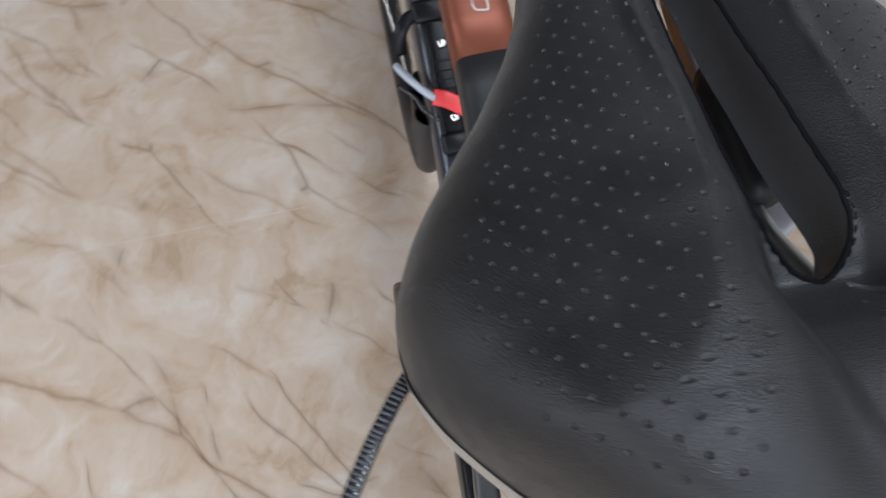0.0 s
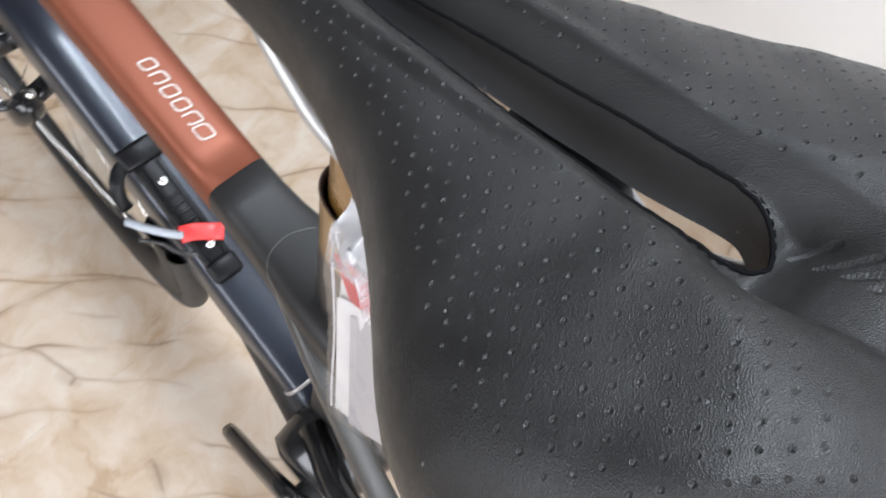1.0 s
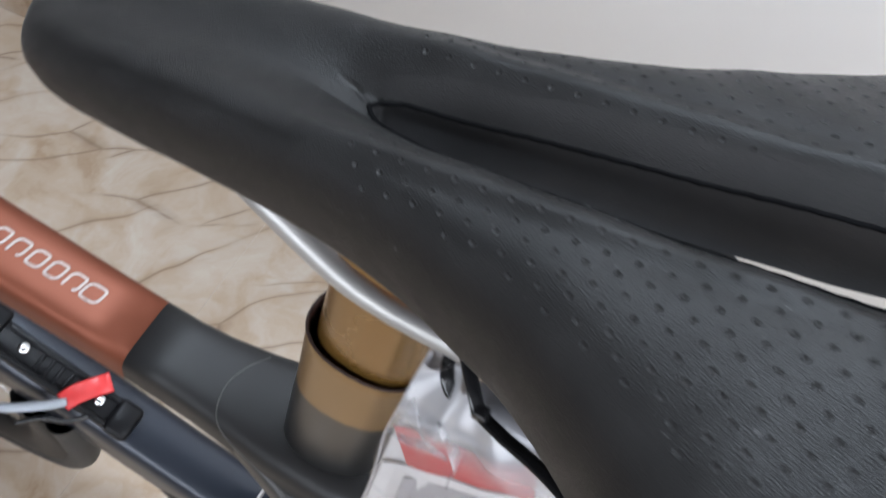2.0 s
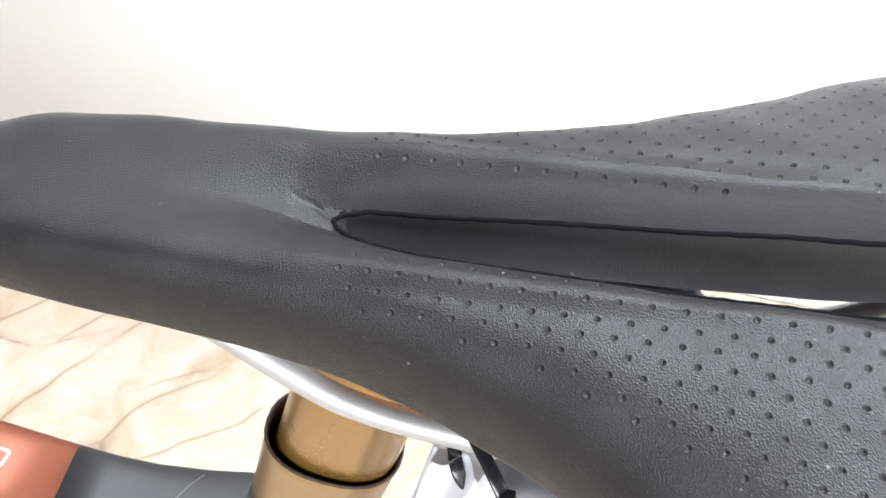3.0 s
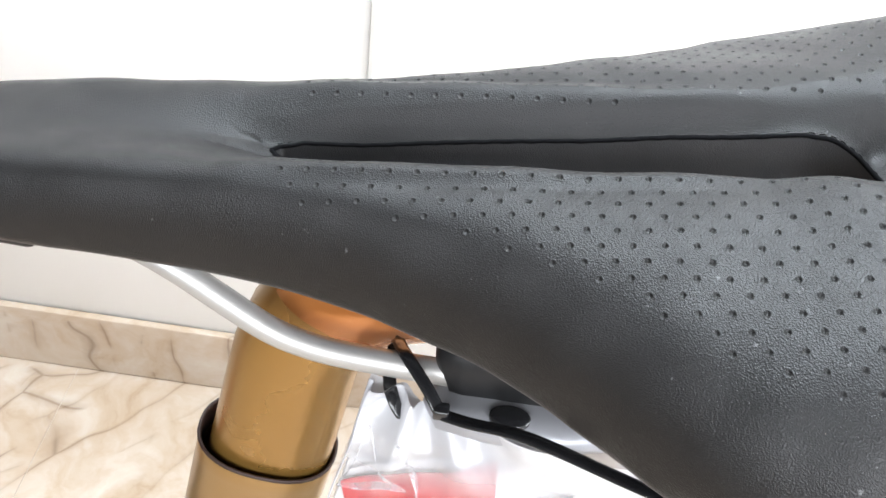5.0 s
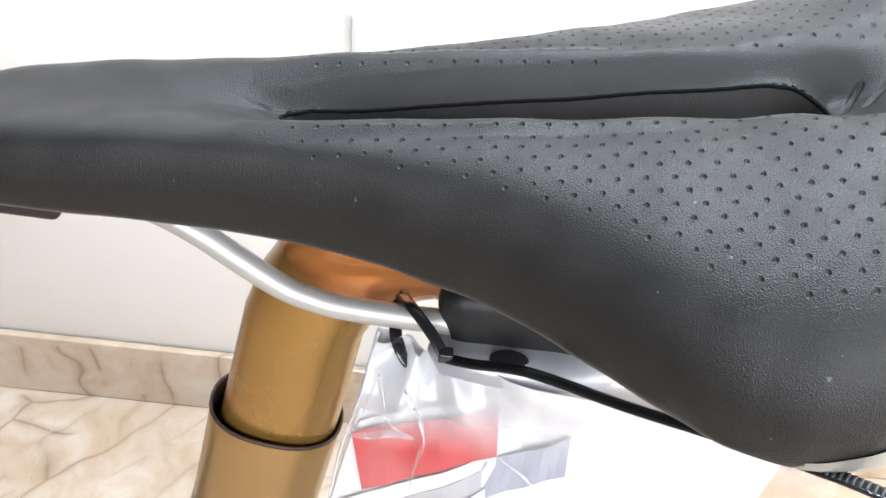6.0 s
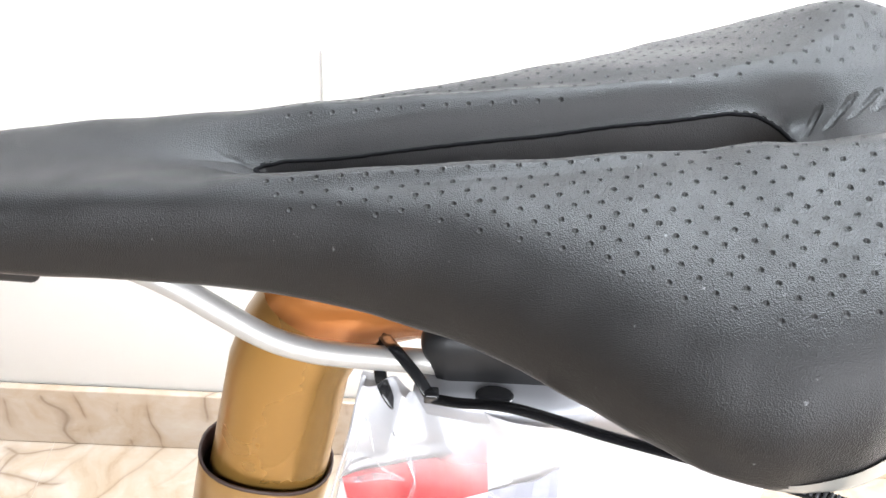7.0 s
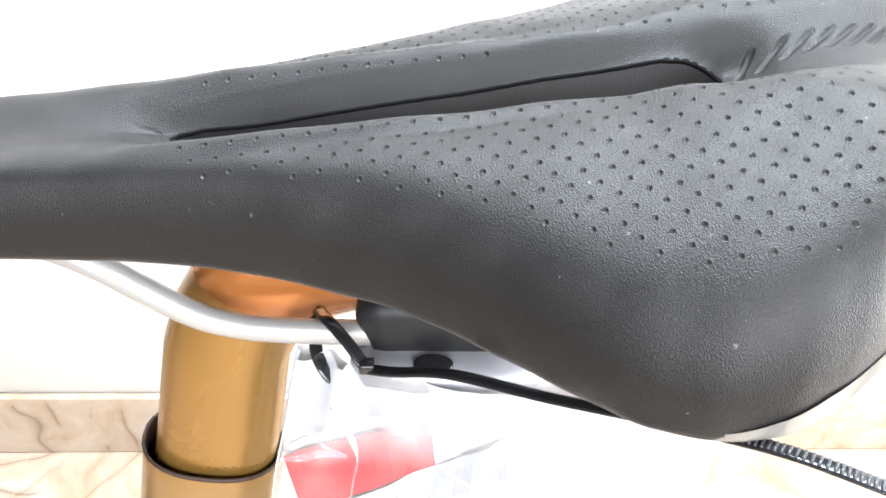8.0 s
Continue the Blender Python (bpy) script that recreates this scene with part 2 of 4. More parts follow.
def make_crease():
    """A sharp crease of the film: whiter and half see-through."""
    m = Nodes("creased_film")
    clear = m.node("ShaderNodeBsdfTransparent", Color=rgb(1, 1, 1))
    m.set(Base_Color=rgb(0.62, 0.62, 0.64), Roughness=0.25)
    a = m.node("ShaderNodeMixShader", Fac=m.ramp(m.noise(140.0, 3.0), [(0.35, (0.08,) * 3), (0.65, (0.55,) * 3)]))
    m.put(a.inputs[1], clear.outputs[0])
    m.put(a.inputs[2], m.bsdf.outputs[0])
    m.put(m.tree.nodes["Material Output"].inputs["Surface"], a.outputs[0])
    return m.mat


CREASE = make_crease()
WELD = make_paint("milky_plastic_edge", (0.50, 0.50, 0.53), 0.3)


# ---- geometry helpers ----
def finish(name, bm, material, smooth=True):
    me = bpy.data.meshes.new(name)
    bmesh.ops.recalc_face_normals(bm, faces=bm.faces)
    bm.to_mesh(me)
    bm.free()
    for p in me.polygons:
        p.use_smooth = smooth
    me.materials.append(material)
    return me


def part(name, bm, material, parent=None, label="", smooth=True, edges=0.0):
    ob = new(name, finish(name, bm, material, smooth))
    if parent:
        ob.parent = parent
    if label:
        ob["label"] = label
    if edges:
        b = ob.modifiers.new("bevel", "BEVEL")
        b.width, b.segments, b.limit_method = edges, 2, "ANGLE"
    return ob


def interp(table, x):
    """Smooth value from a table of (x, value)."""
    xs = [a for a, _ in table]
    if x <= xs[0]:
        return table[0][1]
    if x >= xs[-1]:
        return table[-1][1]
    for i in range(len(xs) - 1):
        if xs[i] <= x <= xs[i + 1]:
            break
    h = xs[i + 1] - xs[i]
    t = (x - xs[i]) / h

    def slope(j):
        if j == 0:
            return (table[1][1] - table[0][1]) / (xs[1] - xs[0])
        if j == len(xs) - 1:
            return (table[-1][1] - table[-2][1]) / (xs[-1] - xs[-2])
        a = (table[j][1] - table[j - 1][1]) / (xs[j] - xs[j - 1])
        b = (table[j + 1][1] - table[j][1]) / (xs[j + 1] - xs[j])
        return 0.0 if a * b <= 0 else 2 * a * b / (a + b)

    p0, p1, m0, m1 = table[i][1], table[i + 1][1], slope(i) * h, slope(i + 1) * h
    return ((2 * t**3 - 3 * t**2 + 1) * p0 + (t**3 - 2 * t**2 + t) * m0 + (3 * t**2 - 2 * t**3) * p1 + (t**3 - t**2) * m1)


def box_bm(bm, x0, x1, y0, y1, z0, z1):
    m = Matrix.Translation(((x0 + x1) / 2, (y0 + y1) / 2, (z0 + z1) / 2)) @ Matrix.Diagonal((x1 - x0, y1 - y0, z1 - z0, 1))
    bmesh.ops.create_cube(bm, size=1, matrix=m)
    return bm


def box(x0, x1, y0, y1, z0, z1):
    return box_bm(bmesh.new(), x0, x1, y0, y1, z0, z1)


def path_frames(points):
    """Tangent, side and up for each point of a path."""
    pts = [Vector(p) for p in points]
    out = []
    for i, p in enumerate(pts):
        t = (pts[min(i + 1, len(pts) - 1)] - pts[max(i - 1, 0)]).normalized()
        ref = Vector((0, 0, 1)) if abs(t.z) < 0.9 else Vector((-1, 0, 0))
        side = t.cross(ref).normalized()
        out.append((p, t, side, side.cross(t).normalized()))
    return out


def spline(points, steps=8):
    """Points on a smooth curve through the given points."""
    p = [Vector(q) for q in points]
    p = [p[0] * 2 - p[1]] + p + [p[-1] * 2 - p[-2]]
    out = []
    for i in range(1, len(p) - 2):
        for k in range(steps):
            t = k / steps
            out.append(0.5 * (2 * p[i] + (p[i + 1] - p[i - 1]) * t + (2 * p[i - 1] - 5 * p[i] + 4 * p[i + 1] - p[i + 2]) * t**2
                              + (3 * p[i] - p[i - 1] - 3 * p[i + 1] + p[i + 2]) * t**3))
    out.append(p[-2])
    return out


def loft(rings, closed=True, caps=True, bm=None):
    """Skin over rings of equally many points."""
    bm = bm or bmesh.new()
    rows = [[bm.verts.new(p) for p in ring] for ring in rings]
    n = len(rows[0])
    for a, b in zip(rows[:-1], rows[1:]):
        for k in range(n if closed else n - 1):
            bm.faces.new((a[k], a[(k + 1) % n], b[(k + 1) % n], b[k]))
    if caps and closed:
        bm.faces.new(rows[0])
        bm.faces.new(rows[-1])
    return bm


def sweep(points, radii, sides=14, power=2.0, bm=None):
    """A tube along points; radii is one number, or one (side, up) pair for each point. power above 2 gives a squarer section."""
    frames = path_frames(points)
    rings = []
    for i, (p, t, s, u) in enumerate(frames):
        a, b = (radii, radii) if isinstance(radii, (int, float)) else radii[i]
        ring = []
        for k in range(sides):
            w = 2 * math.pi * k / sides
            c, d = math.cos(w), math.sin(w)
            e = 2 / power
            ring.append(p + s * a * math.copysign(abs(c) ** e, c) + u * b * math.copysign(abs(d) ** e, d))
        rings.append(ring)
    return loft(rings, bm=bm)


def thing(name, label, category, place=(0, 0, 0), group="", kind=""):
    ob = new(name)
    ob.location = place
    ob.empty_display_size = 0.02
    return tagged(ob, label, category, group, kind)


# ---- structure ----
WALL_Y = 0.51
part("wall_north", box(-3.0, 2.4, WALL_Y, WALL_Y + 0.12, -0.05, 2.8), WALL)
part("wall_west", box(-3.12, -3.0, -2.6, WALL_Y + 0.12, -0.05, 2.8), DIMMED_WALL)
# unseen ceiling, with a slot added for the roof lamp
bm = box(-3.12, -0.45, -2.72, WALL_Y + 0.12, 2.8, 2.9)
box_bm(bm, 0.95, 2.52, -2.72, WALL_Y + 0.12, 2.8, 2.9)
box_bm(bm, -0.45, 0.95, -2.72, 0.16, 2.8, 2.9)
box_bm(bm, -0.45, 0.95, 0.43, WALL_Y + 0.12, 2.8, 2.9)
part("ceiling", bm, DARKENED_CEILING)
bm = box(2.4, 2.52, 0.35, WALL_Y + 0.12, -0.05, 2.8)
box_bm(bm, 2.4, 2.52, -2.6, -0.95, -0.05, 2.8)
box_bm(bm, 2.4, 2.52, -0.95, 0.35, 2.1, 2.8)
part("wall_east", bm, WALL)
# unseen wall, with an opening added for the south lamp
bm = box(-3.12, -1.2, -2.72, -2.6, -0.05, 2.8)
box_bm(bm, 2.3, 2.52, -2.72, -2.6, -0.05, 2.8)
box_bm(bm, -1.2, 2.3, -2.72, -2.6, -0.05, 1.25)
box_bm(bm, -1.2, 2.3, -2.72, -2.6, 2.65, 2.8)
part("wall_south", bm, DIMMED_WALL)
floor = part("floor", box(-3.0, 2.4, -2.6, WALL_Y, -0.05, -0.0003), GROUT)
part("ground", box(-60, 60, -60, 60, -0.3, -0.06), GROUT)
part("baseboard", box(-3.0, 2.4, WALL_Y - 0.010, WALL_Y - 0.0005, 0.0005, 0.108), FLOOR, smooth=False, edges=0.002)
for nm, lab in (("wall_north", "plain white painted wall behind the bicycle"), ("wall_west", "unseen side wall in grey beige, toned down to cut bounce light"), ("wall_east", "white side wall with an open doorway to daylight"),
                ("wall_south", "unseen grey beige wall, toned down to cut bounce light, with an added window opening"), ("ceiling", "unseen ceiling, darkened to cut reflections on the saddle, with an added roof opening along the white wall"), ("floor", "beige marble-look tiled floor with brown veins"),
                ("ground", "plain paving outside the openings"), ("baseboard", "beige marble-look skirting along the white wall")):
    tagged(bpy.data.objects[nm], lab, nm.split("_")[0], kind="structure")
TILE_X, TILE_Y = 0.6, 1.2
for i in range(-5, 6):
    for j in range(-2, 1):
        x0, y0 = -0.40 + i * TILE_X, -0.585 + j * TILE_Y
        x1, y1 = min(x0 + TILE_X, 2.4), min(y0 + TILE_Y, WALL_Y)
        x0, y0 = max(x0, -3.0), max(y0, -2.6)
        if x1 - x0 < 0.02 or y1 - y0 < 0.02:
            continue
        w, d = x1 - x0 - 0.0005, y1 - y0 - 0.0005
        tile = part("tile", box(-w / 2, w / 2, -d / 2, d / 2, -0.006, 0.0), FLOOR, floor, smooth=False, edges=0.0003)
        tile.location = ((x0 + x1) / 2, (y0 + y1) / 2, 0)
strip = part("wall_strip", box(-0.003, 0.003, -0.004, 0.0, 0.484, 0.584), STRIP, smooth=False, edges=0.0012)
strip.location = (-0.040, WALL_Y - 0.0003, 0)
tagged(strip, "short thin grey strip fixed upright on the white wall", "strip")

# ---- saddle ----
HALF = [(-0.1010, 0.0), (-0.1005, 0.006), (-0.0988, 0.0118), (-0.094, 0.0175), (-0.08, 0.0218), (-0.07, 0.0232), (-0.05, 0.0243), (-0.02, 0.0253), (0.0, 0.0268),
        (0.019, 0.0298), (0.039, 0.0356), (0.056, 0.0420), (0.073, 0.0517), (0.085, 0.0600), (0.098, 0.0692), (0.111, 0.0765), (0.124, 0.0798),
        (0.135, 0.0788), (0.146, 0.0745), (0.155, 0.0683), (0.165, 0.0598), (0.175, 0.0495), (0.185, 0.035), (0.192, 0.018), (0.195, 0.0)]
CREST = [(-0.1010, 0.8070), (-0.0988, 0.8100), (-0.090, 0.8130), (-0.07, 0.8178), (-0.05, 0.8212), (-0.011, 0.8270), (0.027, 0.8325), (0.063, 0.8388), (0.10, 0.8440),
         (0.14, 0.8545), (0.165, 0.8600), (0.185, 0.8560), (0.195, 0.846)]
CREST_Y = [(-0.1010, 0.0), (-0.08, 0.0105), (-0.05, 0.0142), (0.0, 0.0166), (0.05, 0.0175), (0.1, 0.0165), (0.14, 0.0260), (0.165, 0.040), (0.185, 0.024), (0.195, 0.0)]
DIP = [(-0.1010, 0.0), (-0.07, 0.0005), (-0.04, 0.0018), (-0.015, 0.0045), (0.0, 0.0075), (0.02, 0.0088), (0.04, 0.0080), (0.07, 0.0074), (0.098, 0.0052), (0.12, 0.0056), (0.14, 0.0060), (0.165, 0.0055), (0.195, 0.003)]
SCOOP = [(0.121, 0.0), (0.128, 0.0016), (0.134, 0.0048), (0.139, 0.0078), (0.144, 0.0066), (0.150, 0.0040), (0.157, 0.0028), (0.165, 0.0022), (0.18, 0.0)]
RIM = [(-0.1010, 0.798), (-0.03, 0.8033), (0.05, 0.8066), (0.12, 0.8084), (0.135, 0.8092), (0.15, 0.8114), (0.165, 0.8144), (0.175, 0.816), (0.195, 0.8165)]
SLOT = [(0.0, 0.0), (0.002, 0.002), (0.008, 0.0042), (0.03, 0.0060), (0.05, 0.0069), (0.07, 0.0078), (0.10, 0.0088), (0.12, 0.0090), (0.129, 0.0082), (0.1345, 0.0058), (0.1375, 0.0030), (0.1390, 0.0)]
TROUGH = [(-0.045, 0.0), (-0.02, 0.0010), (0.0, 0.0028), (0.02, 0.0052), (0.07, 0.0078), (0.10, 0.0088), (0.13, 0.0092), (0.145, 0.0085), (0.165, 0.0050), (0.185, 0.0)]
SHOULDER = [(-0.010, 0.0), (0.004, 0.0013), (0.018, 0.0025), (0.040, 0.0028), (0.070, 0.0020), (0.090, 0.0011), (0.108, 0.0)]
LINING_DEPTH = [(0.0, 1.1), (0.04, 1.2), (0.065, 1.3), (0.1, 1.4), (0.115, 1.3), (0.139, 1.1)]
POW = 2.55
SADDLE_POSE = Matrix.Translation((0, 0, 0.82)) @ Matrix.Rotation(-0.031, 4, "Z") @ Matrix.Rotation(-0.0162, 4, "X") @ Matrix.Translation((0, 0, -0.82))


def section(x):
    """Half width, crest height, crest offset, dip, rim height and slot half width at x."""
    w, zc, ac, dip, zb = interp(HALF, x), interp(CREST, x), interp(CREST_Y, x), interp(DIP, x), interp(RIM, x)
    ac = min(ac, w * 0.6)
    e = min(interp(SLOT, x) if 0 < x < 0.139 else 0.0, ac * 0.9)
    return w, zc, ac, dip, min(zb, zc - 0.001), e


def flat_half(x):
    """Half width of the flat trough that the cut-out lies in; it runs out softly at both ends."""
    return interp(TROUGH, x)


def smooth(a, b, x):
    t = min(1.0, max(0.0, (x - a) / (b - a)))
    return t * t * (3 - 2 * t)


def heights(x, a, sec=None):
    """Height of the padded top at x, for an array of |y|."""
    w, zc, ac, dip, zb, e = sec or section(x)
    a = np.asarray(a, float)
    flat = min(flat_half(x), ac * 0.8)
    t = np.clip((a - flat) / max(ac - flat, 1e-6), 0, 1)
    sharp = smooth(-0.06, 0.03, x) * (1 - smooth(0.095, 0.150, x))
    inner = zc - dip * (sharp * (1 - t) ** 1.35 + (1 - sharp) * (1 - t**2) ** 2.2)
    bowl = np.clip((0.0185 + 0.05 * max(0.0, x - 0.139) - a) / 0.0115, 0, 1)
    inner = inner - interp(SCOOP, x) * bowl * bowl * (3 - 2 * bowl)
    q = np.clip((a - ac) / max(w - ac, 1e-6), 0, 1)
    return np.where(a <= ac, inner, zc - (zc - zb) * (1 - (1 - q**POW) ** (1 / POW))) + fullness(x, a, flat)


def tail_swell(x):
    return (0.0020 * smooth(0.108, 0.124, x) + 0.0020 * smooth(0.126, 0.146, x)) * (1 - smooth(0.152, 0.180, x))


def fullness(x, a, flat):
    """The padding beside the cut-out: a rounded shoulder in front, a broad swell behind."""
    ease = lambda lo, hi: (lambda t: t * t * (3 - 2 * t))(np.clip((a - lo) / (hi - lo), 0, 1))
    front = interp(SHOULDER, x)
    rear = math.exp(-(((x - 0.102) / (0.021 if x < 0.102 else 0.028)) ** 2))
    return front * ease(flat, flat + 0.006) * (1 - ease(0.0145, 0.021)) + tail_swell(x) * ease(flat, flat + 0.006) * (1 - ease(0.020, 0.044)) + 0.0024 * rear * ease(flat, flat + 0.007) * (1 - ease(0.022, 0.047))


def far_half(x, a):
    """How the far half of the worn cover differs from the near one: in y and in height."""
    wing = smooth(0.060, 0.100, x) * (1 - smooth(0.118, 0.150, x))
    ease = lambda lo, hi: (lambda t: t * t * (3 - 2 * t))(np.clip((np.asarray(a, float) - lo) / (hi - lo), 0, 1))
    flat = min(flat_half(x), 0.016)
    tail = 0.9 * tail_swell(x) * ease(flat, flat + 0.006) * (1 - ease(0.020, 0.044))
    middle = 0.0011 * smooth(-0.03, 0.03, x) * (1 - smooth(0.085, 0.13, x)) * ease(0.010, 0.026) * (1 - ease(interp(HALF, x) * 0.72, interp(HALF, x) * 0.97))
    return -0.0022 * wing * ease(0.020, 0.060), middle - tail - 0.0004 * wing * ease(0.018, 0.045) + 0.0030 * smooth(0.130, 0.156, x) * (1 - smooth(0.170, 0.188, x)) * ease(0.020, 0.045)


def saddle_top(x, a):
    return float(heights(x, [a])[0])


# rows of dimples: first x, y there, number, all in millimetres
ROWS = [(8.9, 13.5, 13), (6.9, 17.5, 21), (9.8, 20.9, 25), (13.4, 24.1, 26), (34.2, 27.4, 24), (49.2, 30.7, 22), (58.2, 34.2, 20), (67.0, 37.5, 19), (76.0, 41.0, 17), (85.3, 44.6, 15), (88.1, 48.2, 14), (97.1, 52.0, 12), (99.9, 55.6, 11), (108.8, 59.4, 8), (117.0, 63.3, 5)]


def dimple_places():
    """Centres of the small round dimples of one half, in the saddle's own frame, with y > 0."""
    out = []
    for k, (x0, y0, n) in enumerate(ROWS):
        pitch = max(5.77, 6.0 - 0.0215 * k)
        slope = 0.034 * smooth(2, 9, k)
        for i in range(n):
            out.append(((x0 + pitch * i) / 1000, (y0 + slope * pitch * i) / 1000))
    return out


def grid_mesh(name, rows, material, parent, label=""):
    """A smooth mesh from rows of points, both halves of a thing."""
    verts = np.concatenate([r.reshape(-1, 3) for r in rows])
    faces, base = [], 0
    for r in rows:
        n, m = r.shape[:2]
        ids = np.arange(n * m).reshape(n, m) + base
        faces.append(np.stack([ids[:-1, :-1], ids[:-1, 1:], ids[1:, 1:], ids[1:, :-1]], -1).reshape(-1, 4))
        base += n * m
    me = bpy.data.meshes.new(name)
    me.from_pydata(verts.tolist(), [], np.concatenate(faces).tolist())
    me.shade_smooth()
    me.materials.append(material)
    ob = new(name, me)
    ob.parent = parent
    if label:
        ob["label"] = label
    return ob


def build_saddle():
    off = Vector((-0.05, 0, -0.80))
    saddle = thing("bicycle_saddle", "black dimpled bicycle saddle with a long central cut-out", "bicycle saddle")
    saddle.matrix_basis = SADDLE_POSE @ Matrix.Translation(-off)
    xs = np.concatenate([np.linspace(-0.10099, -0.085, 50), np.linspace(-0.0845, 0.0, 150), np.linspace(0.0004, 0.177, 1060), np.linspace(0.1774, 0.19499, 50)])
    n_in, n_out = 60, 250
    dots = dimple_places()
    halves = []
    for side in (1, -1):
        grid = []
        for x in xs:
            sec = section(x)
            w, zc, ac, dip, zb, e = sec
            u = np.linspace(0, 1, n_out + 1)
            a = np.concatenate([e + (ac - e) * np.linspace(0, 1, n_in, endpoint=False), ac + (w - ac) * (0.65 * u + 0.35 * np.sin(u * math.pi / 2))])
            a[-1] = w
            z = heights(x, a, sec)
            lip = min(0.005, w * 0.4)
            g = np.linspace(0, math.pi / 2, 9)[1:]
            a = np.concatenate([a, w - lip * (1 - np.cos(g))])
            z = np.concatenate([z, zb - 0.0045 * np.sin(g)])
            if side > 0:
                dy, dz = far_half(x, a)
                a, z = a + dy, z + dz
            grid.append(np.stack([np.full_like(a, x), a, z], 1))
        grid = np.array(grid)
        # press the dimples into the cover
        du = np.gradient(grid, axis=0)
        dv = np.gradient(grid, axis=1)
        nrm = np.cross(du, dv)
        nrm /= np.linalg.norm(nrm, axis=2, keepdims=True) + 1e-12
        nrm *= np.sign(nrm[..., 2:3] + 1e-9)
        push = np.zeros(grid.shape[:2])
        for x, y in dots:
            c = np.array((x, y, saddle_top(x, y)))
            if side > 0:
                x -= 0.0021
                dy, dz = far_half(x, y)
                c = np.array((x, y + dy, saddle_top(x, y) + dz))
            i0, i1 = np.searchsorted(xs, (x - 0.0017, x + 0.0017))
            block = grid[i0:i1]
            r = np.linalg.norm(block - c, axis=2) / 0.00064
            push[i0:i1] -= 0.00046 * np.clip(1 - r**2, 0, 1) ** 1.1 - 0.00006 * np.exp(-((r - 1.2) / 0.22) ** 2)
        # a little softness and hand-made unevenness
        wave = 0.00018 * np.sin(grid[..., 0] * 210 + grid[..., 1] * 130) * np.sin(grid[..., 1] * 170 + 1.3 * side) * np.clip(grid[..., 1] / 0.008, 0, 1)
        if side > 0:
            # small crease running into the front of the cut-out
            s = np.clip((grid[..., 0] + 0.013) / 0.013, 0, 1)
            line = 0.0046 * (1 - s) ** 0.8 + 0.0004 + 0.0003 * np.sin(grid[..., 0] * 900)
            wave -= 0.00035 * np.exp(-(((grid[..., 1] - line) / 0.0006) ** 2)) * np.clip(s * 1.6, 0, 1) * (grid[..., 0] < 0.0005) * (grid[..., 0] > -0.013)
        # slanting ribs pressed into the rear scoop
        for k in range(8 if side > 0 else 0):
            cx, lo, hi = 0.1408 + 0.0049 * k, 0.0047, 0.0114 + 0.0001 * k
            along = (grid[..., 1] - lo) / (hi - lo)
            ax = grid[..., 0] - (cx + (0.0084 - 0.0042 * 0.4**k) * along)
            inside = np.clip((along + 0.03) * 22, 0, 1) * np.clip((1.03 - along) * 22, 0, 1)
            wave -= 0.00055 * np.clip((0.00105 - np.abs(ax)) / 0.00022, 0, 1) * inside
        grid = grid + nrm * (push + wave)[..., None]
        grid[..., 1] *= side
        halves.append(grid + np.array(off))
    grid_mesh("cover", halves, LEATHER, saddle, "black leather-look padded cover pressed with small dimples")
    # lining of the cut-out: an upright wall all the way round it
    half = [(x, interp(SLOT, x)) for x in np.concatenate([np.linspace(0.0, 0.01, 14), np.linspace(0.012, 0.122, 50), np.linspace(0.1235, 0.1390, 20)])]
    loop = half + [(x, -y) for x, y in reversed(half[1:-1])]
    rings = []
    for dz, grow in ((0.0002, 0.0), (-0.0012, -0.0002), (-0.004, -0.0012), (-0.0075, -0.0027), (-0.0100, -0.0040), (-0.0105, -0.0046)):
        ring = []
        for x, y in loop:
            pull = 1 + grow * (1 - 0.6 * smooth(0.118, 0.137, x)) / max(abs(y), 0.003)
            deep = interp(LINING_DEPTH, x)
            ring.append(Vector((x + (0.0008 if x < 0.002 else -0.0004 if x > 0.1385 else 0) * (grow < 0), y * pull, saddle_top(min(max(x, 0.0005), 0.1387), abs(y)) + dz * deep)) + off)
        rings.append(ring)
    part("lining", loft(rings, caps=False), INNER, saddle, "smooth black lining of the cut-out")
    bead = [Vector((x, y * 1.005 + 0.00012 * math.sin(x * 1100), saddle_top(min(max(x, 0.0005), 0.1387), abs(y)) - 0.00010)) + off for x, y in loop]
    part("seam", sweep(spline(bead + [bead[0]], 2), 0.00058, 8), SEAM, saddle, "raised black seam round the cut-out")
    # stitches along the seam
    bm = bmesh.new()
    line = spline(bead + [bead[0]], 6)
    run = 0.0
    for a, b in zip(line[:-1], line[1:]):
        run += (b - a).length
        if run > 0.0024:
            run = 0.0
            d = (b - a).normalized()
            out = Vector((0, 1 if a.y > 0 else -1, 0))
            c = a + out * 0.0009 + Vector((0, 0, 0.00030))
            sweep([c - d * 0.0007, c - d * 0.0003 + Vector((0, 0, 0.00018)), c + d * 0.0003 + Vector((0, 0, 0.00018)), c + d * 0.0007], 0.00015, 5, bm=bm)
    tagged(part("stitching", bm, SEAM, saddle, "fine black stitching"), kind="stuff")
    # added pale band: the bright reflection along the lower edge of the tail
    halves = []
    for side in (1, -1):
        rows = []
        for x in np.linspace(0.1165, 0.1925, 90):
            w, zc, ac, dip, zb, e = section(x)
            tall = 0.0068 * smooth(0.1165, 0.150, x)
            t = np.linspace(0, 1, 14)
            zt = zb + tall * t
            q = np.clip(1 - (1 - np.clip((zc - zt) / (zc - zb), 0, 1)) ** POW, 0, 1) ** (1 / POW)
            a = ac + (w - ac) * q
